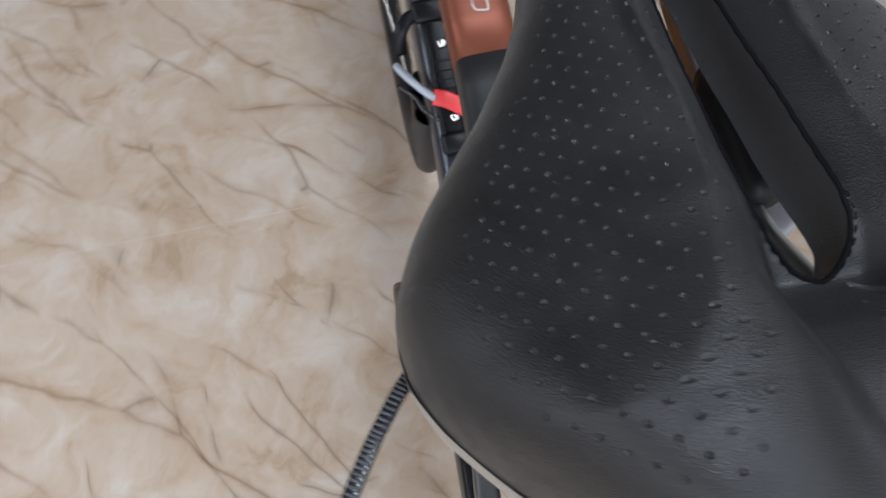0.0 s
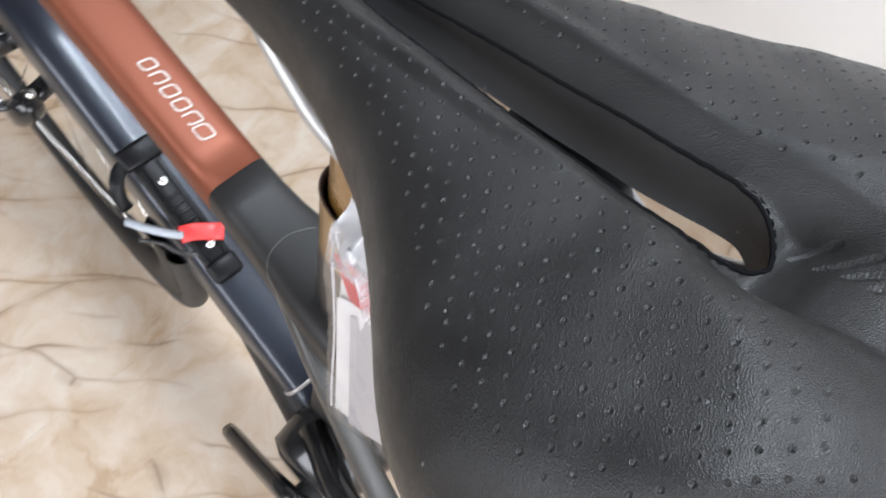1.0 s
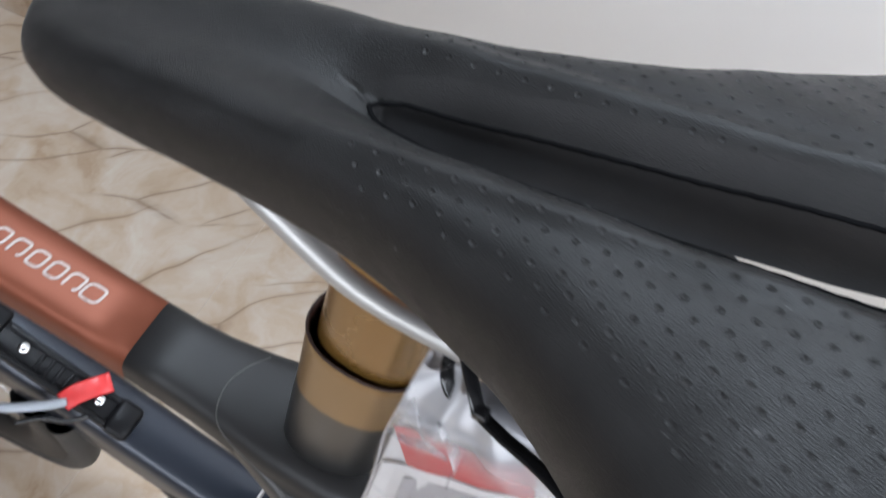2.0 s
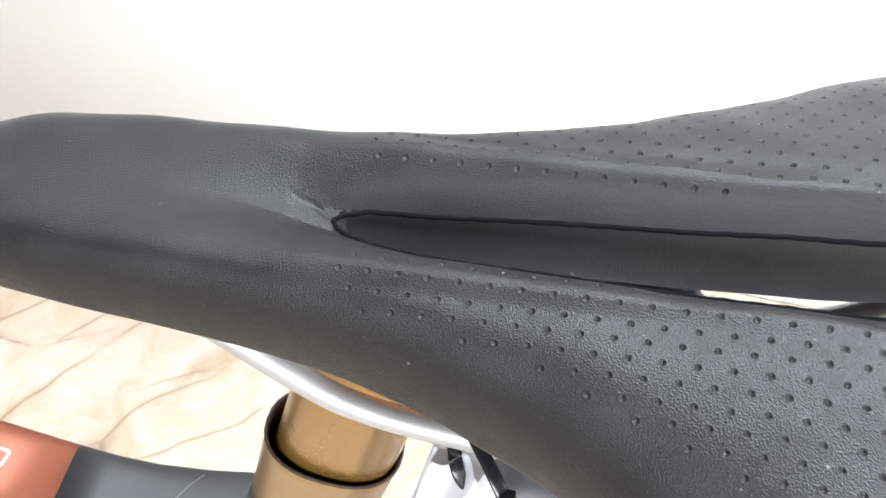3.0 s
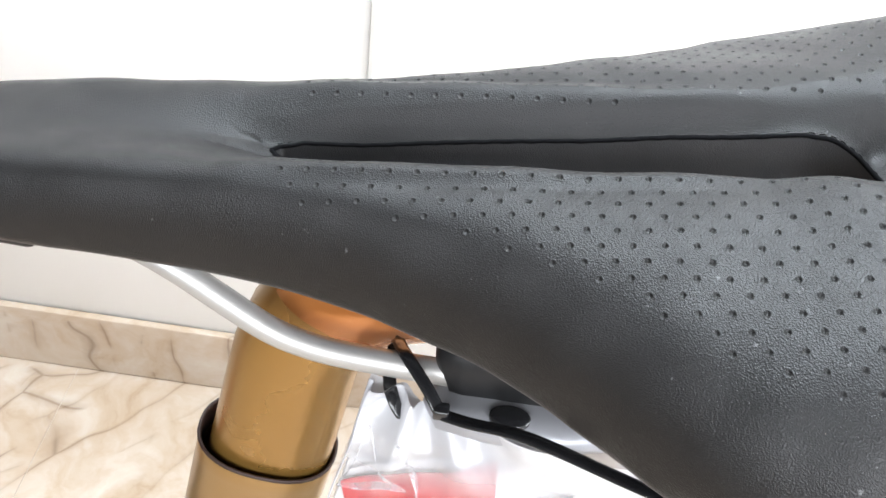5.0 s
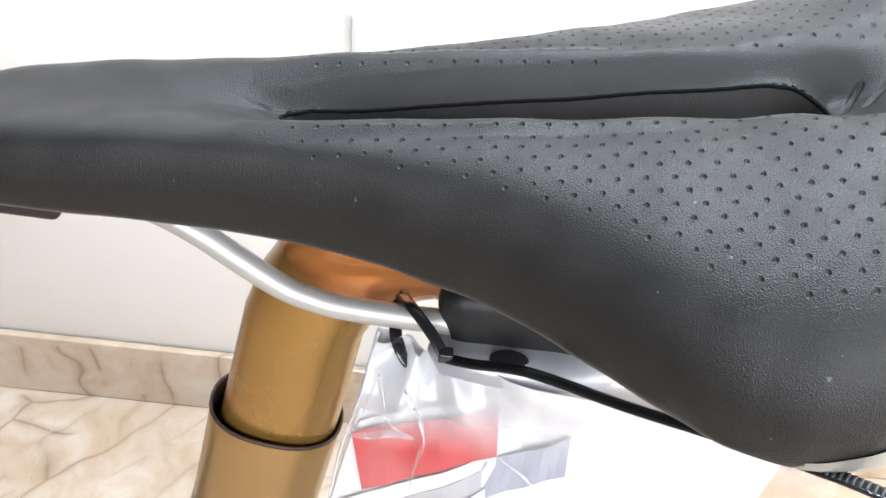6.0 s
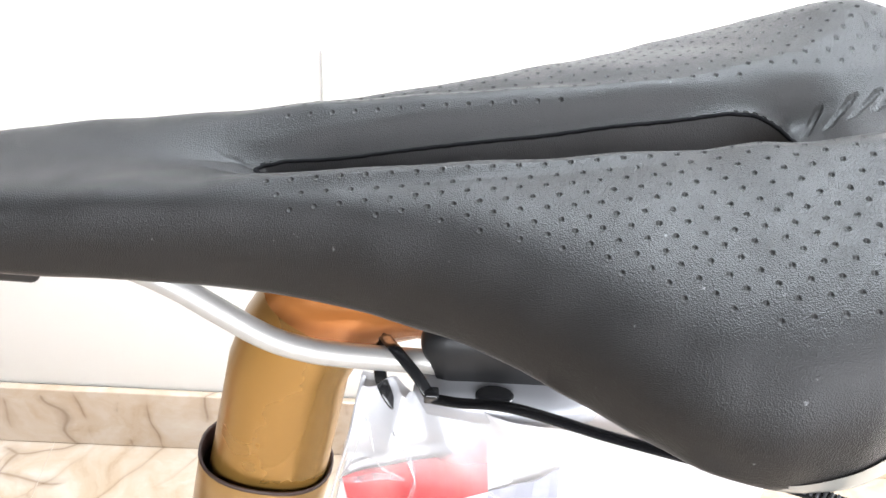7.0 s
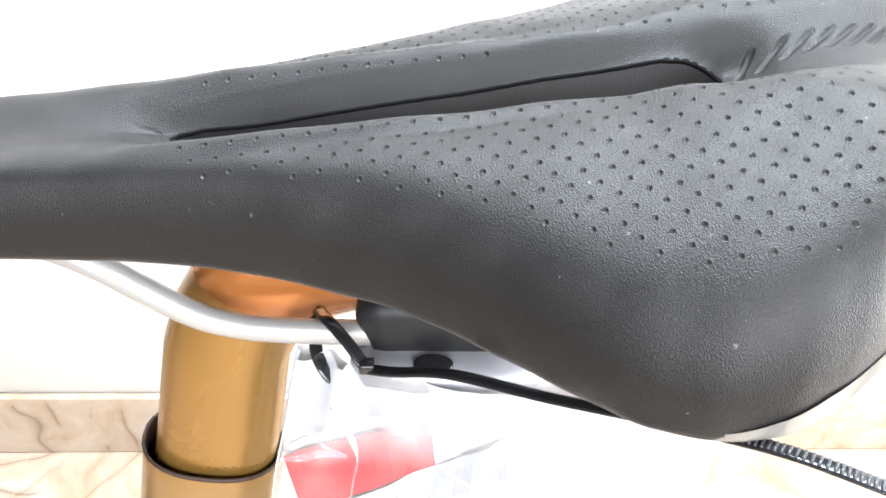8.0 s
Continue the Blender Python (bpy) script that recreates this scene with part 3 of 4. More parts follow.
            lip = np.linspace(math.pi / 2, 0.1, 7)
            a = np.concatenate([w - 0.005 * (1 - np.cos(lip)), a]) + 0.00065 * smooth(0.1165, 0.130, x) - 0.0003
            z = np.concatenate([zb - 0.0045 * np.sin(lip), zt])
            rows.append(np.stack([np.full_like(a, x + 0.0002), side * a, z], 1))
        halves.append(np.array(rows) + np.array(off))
    grid_mesh("rear_glare_band", halves, TAIL_GLARE, saddle, "pale grey band standing in for the bright reflection round the lower tail edge")
    # base shell with rails
    halves = []
    for side in (1, -1):
        rows = []
        for x in np.linspace(-0.095, 0.192, 120):
            w, zc, ac, dip, zb, e = section(x)
            a = max(w - 0.0045, w * 0.5)
            slot = 0 < x < 0.139
            e2 = min(e + (0.001 if slot else 0), a * 0.7)
            zt = saddle_top(x, e2) - 0.0100 * interp(LINING_DEPTH, x)
            rows.append([(x, side * (a - 0.0005), zb - 0.0030), (x, side * a, zb - 0.0052), (x, side * a * 0.93, zb - 0.0062), (x, side * (a * 0.6 + e2 * 0.4), (zb + zt) / 2 - 0.002), (x, side * e2, zt)])
        halves.append(np.array(rows) + np.array(off))
    grid_mesh("base_shell", halves, PLASTIC, saddle, "black moulded plastic base")
    bm = box(-0.095, -0.060, -0.0125, 0.0125, 0.7850, 0.7985)
    bmesh.ops.translate(bm, verts=bm.verts, vec=off)
    part("nose_clip", bm, PLASTIC, saddle, "black plastic rail clip under the nose", edges=0.002)
    for side in (-1, 1):
        pts = [(-0.062, side * 0.010, 0.7945), (-0.045, side * 0.0138, 0.7990), (-0.03, side * 0.0178, 0.7994), (-0.018, side * 0.0203, 0.7958), (-0.008, side * 0.0213, 0.7895), (0.004, side * 0.022, 0.7818),
               (0.013, side * 0.022, 0.7782), (0.024, side * 0.022, 0.7765), (0.05, side * 0.022, 0.7762), (0.09, side * 0.022, 0.777), (0.12, side * 0.027, 0.786), (0.15, side * 0.034, 0.803)]
        part("rail", sweep([q + off for q in spline(pts, 6)], 0.0035, 18), RAIL, saddle, "satin silver saddle rail")
    return saddle


build_saddle()

# ---- bicycle ----
bicycle = thing("bicycle", "charcoal and copper racing bicycle with a bronze seat post", "bicycle")


def oval(cx, cz, rx, ry, tilt, n=32):
    """A ring of an aero tube: rx along the bike, ry across, square to a line that leans by tilt."""
    s = Vector((1, 0, -tilt)).normalized()
    ring = []
    for k in range(n):
        w = 2 * math.pi * k / n
        c, d = math.cos(w), math.sin(w)
        ring.append(Vector((cx, 0, cz)) + s * rx * math.copysign(abs(c) ** 0.85, c) + Vector((0, ry * math.copysign(abs(d) ** 0.85, d), 0)))
    return ring


def tube(name, pts, radii, material, label="", power=2.6, parent=None, sides=24):
    return part(name, sweep(pts, radii, sides, power), material, parent or bicycle, label)


def build_post():
    rows = [(-0.012, 0.655, 0.0207, 0.0138, 0.17), (-0.0025, 0.700, 0.0205, 0.0136, 0.17), (0.0015, 0.722, 0.0199, 0.0135, 0.17), (0.006, 0.747, 0.0192, 0.0135, 0.18),
            (0.0115, 0.762, 0.0194, 0.0135, 0.26), (0.0180, 0.771, 0.0202, 0.0135, 0.5), (0.0255, 0.7765, 0.0190, 0.0133, 0.95), (0.034, 0.779, 0.0165, 0.013, 2.2), (0.044, 0.779, 0.0125, 0.0125, 6.0),
            (0.07, 0.7745, 0.0100, 0.012, 30.0), (0.098, 0.770, 0.0085, 0.012, 30.0), (0.104, 0.769, 0.005, 0.008, 30.0)]
    part("seat_post", loft([oval(*r) for r in rows[:6]], caps=False), GOLD, bicycle, "glossy bronze gold aero seat post")
    part("post_head", loft([oval(*r) for r in rows[5:]], caps=False), COPPER_REFLECTION, bicycle, "glossy head of the seat post, coloured copper for a red-orange reflection")
    # added piece: a bright reflection on the front of the post head
    part("head_glint", sweep([(-0.0035, 0.006, 0.764), (-0.001, 0.006, 0.7685), (0.005, 0.006, 0.7765), (0.013, 0.006, 0.7800), (0.016, 0.006, 0.7800)], [(0.002, 0.0015), (0.0055, 0.0030), (0.0065, 0.0034), (0.005, 0.0030), (0.002, 0.0015)], 14), GLINT_GOLD, bicycle, "pale gold piece standing in for a bright reflection on the seat post head")
    rows = [(-0.0315, 0.556, 0.0256, 0.0185, 0.17), (-0.0296, 0.568, 0.0252, 0.0180, 0.17), (-0.0225, 0.605, 0.0246, 0.0172, 0.17), (-0.014, 0.645, 0.0241, 0.0166, 0.17), (-0.0060, 0.688, 0.0236, 0.0162, 0.17),
            (-0.0048, 0.6945, 0.0236, 0.0162, 0.17), (-0.0045, 0.6965, 0.0230, 0.0157, 0.17)]
    part("seat_mast", loft([oval(*r) for r in rows], caps=False), MAST, bicycle, "bronze gold seat mast with the frame's dark reflection coloured in at its foot")
    rows = [(-0.0046, 0.6958, 0.0237, 0.0163, 0.17), (-0.0045, 0.6968, 0.0239, 0.0165, 0.17), (-0.0044, 0.6974, 0.0236, 0.0162, 0.17), (-0.0044, 0.6974, 0.0230, 0.0156, 0.17), (-0.0046, 0.6962, 0.0225, 0.0151, 0.17), (-0.0066, 0.6850, 0.0222, 0.0148, 0.17)]
    part("mast_lip", loft([oval(*r) for r in rows], caps=False), BROWN, bicycle, "dark brown rubber lip of the seat mast")
    # clamp that holds the rails
    for s in (-1, 1):
        pts = [(0.0490, s * 0.022, 0.7775), (0.0500, s * 0.022, 0.7780), (0.054, s * 0.022, 0.7790), (0.070, s * 0.022, 0.7795), (0.088, s * 0.022, 0.7790), (0.092, s * 0.022, 0.7780)]
        tube("rail_clamp", pts, [(0.004, 0.006), (0.0062, 0.0095), (0.0070, 0.0110), (0.0070, 0.0110), (0.0065, 0.010), (0.004, 0.006)], PLASTIC, "black rail clamp", 3.2)
        pts = [(0.046, s * 0.026, 0.7700), (0.050, s * 0.0275, 0.7700), (0.062, s * 0.028, 0.7697), (0.080, s * 0.028, 0.7690), (0.094, s * 0.026, 0.7675), (0.099, s * 0.024, 0.767)]
        plate = tube("clamp_plate", pts, [(0.003, 0.002), (0.0085, 0.0042), (0.0100, 0.0047), (0.0100, 0.0047), (0.008, 0.0042), (0.003, 0.002)], ALLOY, "satin grey clamp plate", 3.0)
        part("clamp_bolt", sweep([(0.067, s * 0.0338, 0.7735), (0.067, s * 0.0338, 0.7750), (0.067, s * 0.0338, 0.7753)], [(0.0034, 0.0053), (0.0034, 0.0053), (0.0029, 0.0046)], 20), SHINY_BLACK, plate, "round black bolt cap")


def tt(x):
    """Height of the top tube's middle line."""
    return 0.556 + 0.30 * (-0.144 - x)


def dt(x):
    """Height of the down tube's upper face."""
    return 0.387 - 0.657 * (x + 0.306)


def build_frame():
    xs = [-0.144, -0.17, -0.2, -0.25, -0.3, -0.36, -0.42, -0.50]
    red = tube("top_tube", [(x, 0, tt(x)) for x in xs], [(0.0205, 0.0195)] * len(xs), FRAME_RED, "copper red top tube with silver lettering shapes", 4.6, sides=40)
    end = tube("top_tube_end", [(x, 0, z) for x, z in ((-0.1442, 0.5561), (-0.125, 0.5508), (-0.105, 0.5472), (-0.08, 0.545), (-0.055, 0.5445), (-0.02, 0.5435), (0.01, 0.540), (0.022, 0.536))],
         [(0.0205, 0.0195), (0.0208, 0.0197), (0.022, 0.0200), (0.025, 0.0205), (0.029, 0.0215), (0.031, 0.022), (0.026, 0.02), (0.012, 0.012)], FRAME_BLACK, "matt charcoal end of the top tube", 4.6, sides=40)
    # thin paler edge of the raised panel round the foot of the mast
    edge = [(-0.0800, 0.0195, 0.5640), (-0.0865, 0.0092, 0.5660), (-0.0900, -0.0016, 0.5664), (-0.0892, -0.0119, 0.5661), (-0.0862, -0.0190, 0.5643), (-0.0822, -0.0229, 0.5611), (-0.0773, -0.0250, 0.5572),
            (-0.0637, -0.0277, 0.5486), (-0.0426, -0.0310, 0.5368), (-0.0224, -0.0344, 0.5185)]
    part("panel_edge", sweep(spline(edge, 5), 0.00035, 8), PANEL_EDGE, end, "thin paler edge of the frame panel")
    # silver lettering on the top tube, as plain shapes
    slope = math.atan(0.30)
    for k, (w, gap) in enumerate(((0.0112, 0.0), (0.0088, 1.0), (0.0084, 0.0), (0.0084, 0.0), (0.0084, 1.0), (0.0078, 0.0))):
        ring = []
        for n in range(25):
            a = 2 * math.pi * (n / 24 * (1 - 0.16 * gap) + 0.08 * gap) - math.pi / 2
            c, d = math.cos(a), math.sin(a)
            ring.append(Vector((math.copysign(abs(c) ** 0.5, c) * w / 2 * 0.86 + 0.0016 * d, math.copysign(abs(d) ** 0.5, d) * 0.0046, 0.0002)))
        x = -0.1695 - 0.0103 * k
        bar = part("lettering", sweep(ring, [(0.00075, 0.0002)] * 25, 8), SILVER, red)
        bar.matrix_local = Matrix.Translation((x, 0.001, tt(x) + 0.0195 / math.cos(slope) + 0.0001)) @ Matrix.Rotation(slope, 4, "Y")
    xs = [-0.075, -0.11, -0.146, -0.2, -0.26, -0.32, -0.42, -0.53]
    down = tube("down_tube", [(x, 0, dt(x) - 0.034 * 1.19) for x in xs], [(0.027, 0.034), (0.026, 0.034), (0.0255, 0.034), (0.0245, 0.034), (0.024, 0.034), (0.024, 0.034), (0.024, 0.034), (0.026, 0.034)], FRAME_GREY, "slate grey down tube", 4.8, sides=40)
    tube("tube_flare", [(-0.240, 0, dt(-0.240) - 0.062), (-0.19, 0, dt(-0.19) - 0.058), (-0.14, 0, dt(-0.14) - 0.058), (-0.09, 0, dt(-0.09) - 0.060)], [(0.018, 0.020), (0.027, 0.030), (0.036, 0.034), (0.046, 0.036)], FRAME_BLACK, "charcoal flare above the bottom bracket", 2.6)
    x = -0.146
    band = sweep([(x, 0, dt(x) - 0.034 * 1.19), (x - 0.003, 0, dt(x - 0.003) - 0.034 * 1.19)], [(0.0260, 0.0344)] * 2, 40, 4.8)
    part("band", band, SILVER, down, "thin silver band")
    tube("seat_tube", [(-0.030, 0, 0.55), (-0.045, 0, 0.48), (-0.065, 0, 0.40), (-0.085, 0, 0.31), (-0.092, 0, 0.27)], [(0.015, 0.022), (0.015, 0.022), (0.016, 0.022), (0.020, 0.024), (0.022, 0.026)], FRAME_BLACK, "charcoal seat tube")
    tube("bottom_bracket", [(-0.075, y, 0.245) for y in (-0.064, -0.058, -0.03, 0.03, 0.058, 0.064)], [(0.026, 0.026), (0.040, 0.040), (0.046, 0.046), (0.046, 0.046), (0.040, 0.040), (0.026, 0.026)], SHINY_BLACK, "black bottom bracket shell", 2.0)
    tube("head_tube", [(-0.545, 0, 0.50), (-0.53, 0, 0.56), (-0.505, 0, 0.66), (-0.495, 0, 0.70)], [(0.024, 0.026)] * 4, FRAME_RED, "copper red head tube")
    for s in (-1, 1):
        tube("seat_stay", spline([(-0.100, s * 0.0105, 0.541), (-0.070, s * 0.0185, 0.536), (-0.040, s * 0.0275, 0.514), (-0.015, s * 0.0335, 0.484), (0.025, s * 0.042, 0.435), (0.10, s * 0.052, 0.395), (0.25, s * 0.060, 0.36), (0.40, s * 0.066, 0.340)], 5),
             [(0.0085, 0.0165)] * 36, STAY, "slender olive grey seat stay", 5.0)
        tube("chain_stay", [(-0.085, s * 0.032, 0.262), (-0.03, s * 0.048, 0.27), (0.08, s * 0.056, 0.29), (0.22, s * 0.062, 0.315), (0.40, s * 0.067, 0.336)], [(0.016, 0.034), (0.013, 0.028), (0.010, 0.018), (0.008, 0.013), (0.008, 0.012)], SHINY_BLACK, "gloss black chain stay", 2.6)
        tube("fork_leg", [(-0.545, s * 0.030, 0.60), (-0.560, s * 0.046, 0.54), (-0.585, s * 0.052, 0.44), (-0.605, s * 0.055, 0.335)], [(0.011, 0.020), (0.011, 0.022), (0.010, 0.018), (0.008, 0.013)], FRAME_BLACK, "charcoal fork leg")
    tube("fork_crown", [(-0.545, -0.040, 0.590), (-0.542, -0.02, 0.600), (-0.542, 0.02, 0.600), (-0.545, 0.040, 0.590)], [(0.018, 0.018)] * 4, FRAME_BLACK)
    # crank arms, no pedals fitted
    for s, tip in ((-1, (-0.176, 0.166)), (1, (0.066, 0.346))):
        bx, bz = -0.055, 0.256
        dx, dz = tip[0] - bx, tip[1] - bz
        pts = [(bx - dx * 0.09, s * 0.072, bz - dz * 0.09), (bx, s * 0.077, bz), (bx + dx * 0.15, s * 0.079, bz + dz * 0.15), (bx + dx * 0.5, s * 0.080, bz + dz * 0.5), (bx + dx * 0.9, s * 0.080, bz + dz * 0.9), (bx + dx, s * 0.080, bz + dz), (bx + dx * 1.05, s * 0.080, bz + dz * 1.05)]
        arm = part("crank_arm", sweep(pts, [(0.006, 0.008), (0.009, 0.021), (0.009, 0.019), (0.0085, 0.016), (0.0085, 0.016), (0.008, 0.014), (0.004, 0.006)], 18, 2.8), SHINY_BLACK, bicycle, "gloss black crank arm without a pedal")
        part("axle_cap", sweep([(bx, s * 0.040, bz), (bx, s * 0.064, bz), (bx, s * 0.087, bz), (bx, s * 0.088, bz)], [(0.013, 0.013), (0.013, 0.013), (0.012, 0.012), (0.009, 0.009)], 20), PLASTIC, arm)
    # bottle mount on the down tube
    ang = math.atan(0.657)
    seat = Matrix.Translation((-0.279, -0.005, dt(-0.279))) @ Matrix.Rotation(ang, 4, "Y")
    mount = part("bottle_mount", box(-0.066, 0.066, -0.0125, 0.0125, -0.003, 0.006), CAGE, bicycle, "black bottle cage base on the down tube", edges=0.003)
    mount.matrix_local = seat
    for y in (-0.0098, 0.0098):
        part("cage_rail", box(-0.050, 0.046, y - 0.0022, y + 0.0022, 0.004, 0.0092), CAGE, mount, edges=0.0012)
    for x in (-0.018, -0.010, -0.002, 0.006):
        part("cage_rib", box(x - 0.0014, x + 0.0014, -0.0085, 0.0085, 0.004, 0.0076), CAGE, mount, edges=0.0006)
    for x, w in ((-0.062, 0.019), (0.055, 0.014)):
        b = part("cage_foot", box(x - 0.010, x + 0.010, -w, w, -0.001, 0.011), CAGE, mount, edges=0.004)
    hook = sweep(spline([(-0.060, -0.012, 0.006), (-0.058, -0.022, 0.010), (-0.050, -0.030, 0.010), (-0.040, -0.034, 0.004), (-0.030, -0.034, -0.004)], 4), [(0.006, 0.002)] * 17, 12)
    part("cage_hook", hook, CAGE, mount, "black curved cage arm")
    for x in (-0.0325, 0.0325):
        bolt = sweep([(x, 0.002, 0.005), (x, 0.002, 0.0085), (x, 0.002, 0.0098)], [(0.0045, 0.0045), (0.0045, 0.0045), (0.0028, 0.0028)], 16)
        part("bolt", bolt, STEEL, mount, "bright steel bolt")
    tag = sweep(spline([(0.012, -0.014, 0.010), (0.016, -0.004, 0.013), (0.024, 0.008, 0.012), (0.030, 0.016, 0.016)], 4), [(0.0075, 0.0012)] * 13, 10)
    part("tag", tag, RED_PRINT, mount, "bright red tape tag")
    cable = sweep(spline([(0.014, -0.012, 0.010), (0.004, -0.022, 0.008), (-0.010, -0.033, 0.002), (-0.022, -0.040, -0.010)], 5), 0.0035, 10)
    part("cable", cable, CABLE_GREY, mount, "grey cable end")
    loop = sweep(spline([(0.034, -0.010, 0.006), (0.024, -0.022, 0.006), (0.008, -0.030, 0.002), (-0.004, -0.042, -0.004)], 5), 0.002, 8)
    part("cable", loop, SHINY_BLACK, mount)


def ring_profile(profile, n=72, gap=(0.0, 0.0)):
    """A body of revolution about y from (radius, y) points; gap is a stretch of angle inside the down tube, left out."""
    rings = []
    for k in range(n + 1):
        a = gap[1] + (2 * math.pi - gap[1] + gap[0]) * k / n
        rings.append([Vector((r * math.cos(a), y, r * math.sin(a))) for r, y in profile])
    bm = loft(rings, caps=False)
    bmesh.ops.remove_doubles(bm, verts=bm.verts, dist=1e-6)
    return bm


def build_wheel(place, turn, gap=(0.0, 0.0)):
    wheel = new("wheel")
    wheel.parent = bicycle
    wheel.matrix_local = Matrix.Translation(place) @ Matrix.Rotation(turn, 4, "Z")
    c, t = 0.321, 0.0138
    part("tyre", ring_profile([(c + t * math.cos(2 * math.pi * k / 16), t * math.sin(2 * math.pi * k / 16)) for k in range(16)], 72, gap), RUBBER, wheel, "black road tyre")
    part("rim", ring_profile([(0.311, -0.0115), (0.312, 0.0115), (0.296, 0.0135), (0.280, 0.012), (0.272, 0.004), (0.272, -0.004), (0.280, -0.012), (0.296, -0.0135)], 72, gap), PLASTIC, wheel, "black deep rim")
    part("hub", sweep([(0, y, 0) for y in (-0.052, -0.045, -0.03, -0.026, 0.026, 0.03, 0.045, 0.052)], [(r, r) for r in (0.008, 0.012, 0.022, 0.014, 0.014, 0.022, 0.012, 0.008)], 20), SHINY_BLACK, wheel)
    part("disc_rotor", ring_profile([(0.078, -0.0420), (0.078, -0.0402), (0.062, -0.0402), (0.062, -0.0420)], 48), STEEL, wheel, "steel brake disc")
    for k in range(20):
        a = 2 * math.pi * k / 20
        if gap[0] < a < gap[1]:
            continue
        s = 1 if k % 2 else -1
        b = a + 0.35 * (1 if k % 4 < 2 else -1)
        part("spoke", sweep([(0.021 * math.cos(b), s * 0.028, 0.021 * math.sin(b)), (0.274 * math.cos(a), 0, 0.274 * math.sin(a))], 0.0010, 6), STEEL, wheel)
    return wheel


def build_brake():
    caliper = tube("brake_caliper", [(-0.470, -0.043, 0.372), (-0.480, -0.044, 0.362), (-0.498, -0.045, 0.344), (-0.525, -0.045, 0.316), (-0.532, -0.045, 0.308)],
                   [(0.006, 0.006), (0.014, 0.013), (0.0165, 0.016), (0.0155, 0.014), (0.006, 0.006)], SHINY_BLACK, "gloss black hydraulic brake caliper", 2.8)
    for p, q in (((-0.474, -0.037, 0.378), (-0.470, -0.037, 0.384)), ((-0.512, -0.059, 0.352), (-0.509, -0.061, 0.357)), ((-0.520, -0.037, 0.336), (-0.517, -0.037, 0.342))):
        part("bolt", sweep([p, q], 0.0042, 14), STEEL, caliper, "bright steel bolt")
    part("mount_arm", sweep([(-0.500, -0.047, 0.346), (-0.506, -0.017, 0.348), (-0.512, 0.005, 0.350)], [(0.010, 0.008)] * 3, 14, 3.0), SHINY_BLACK, caliper)
    part("hose", sweep(spline([(-0.500, -0.049, 0.349), (-0.508, -0.072, 0.356), (-0.522, -0.089, 0.350), (-0.530, -0.091, 0.336)], 5), 0.0042, 10), SHINY_BLACK, caliper, "black brake hose")


build_post()
build_frame()
build_wheel((-0.602, -0.016, 0.335), math.radians(-1.0), (radians(-2), radians(66)))
build_wheel((0.41, 0, 0.335), 0)
build_brake()


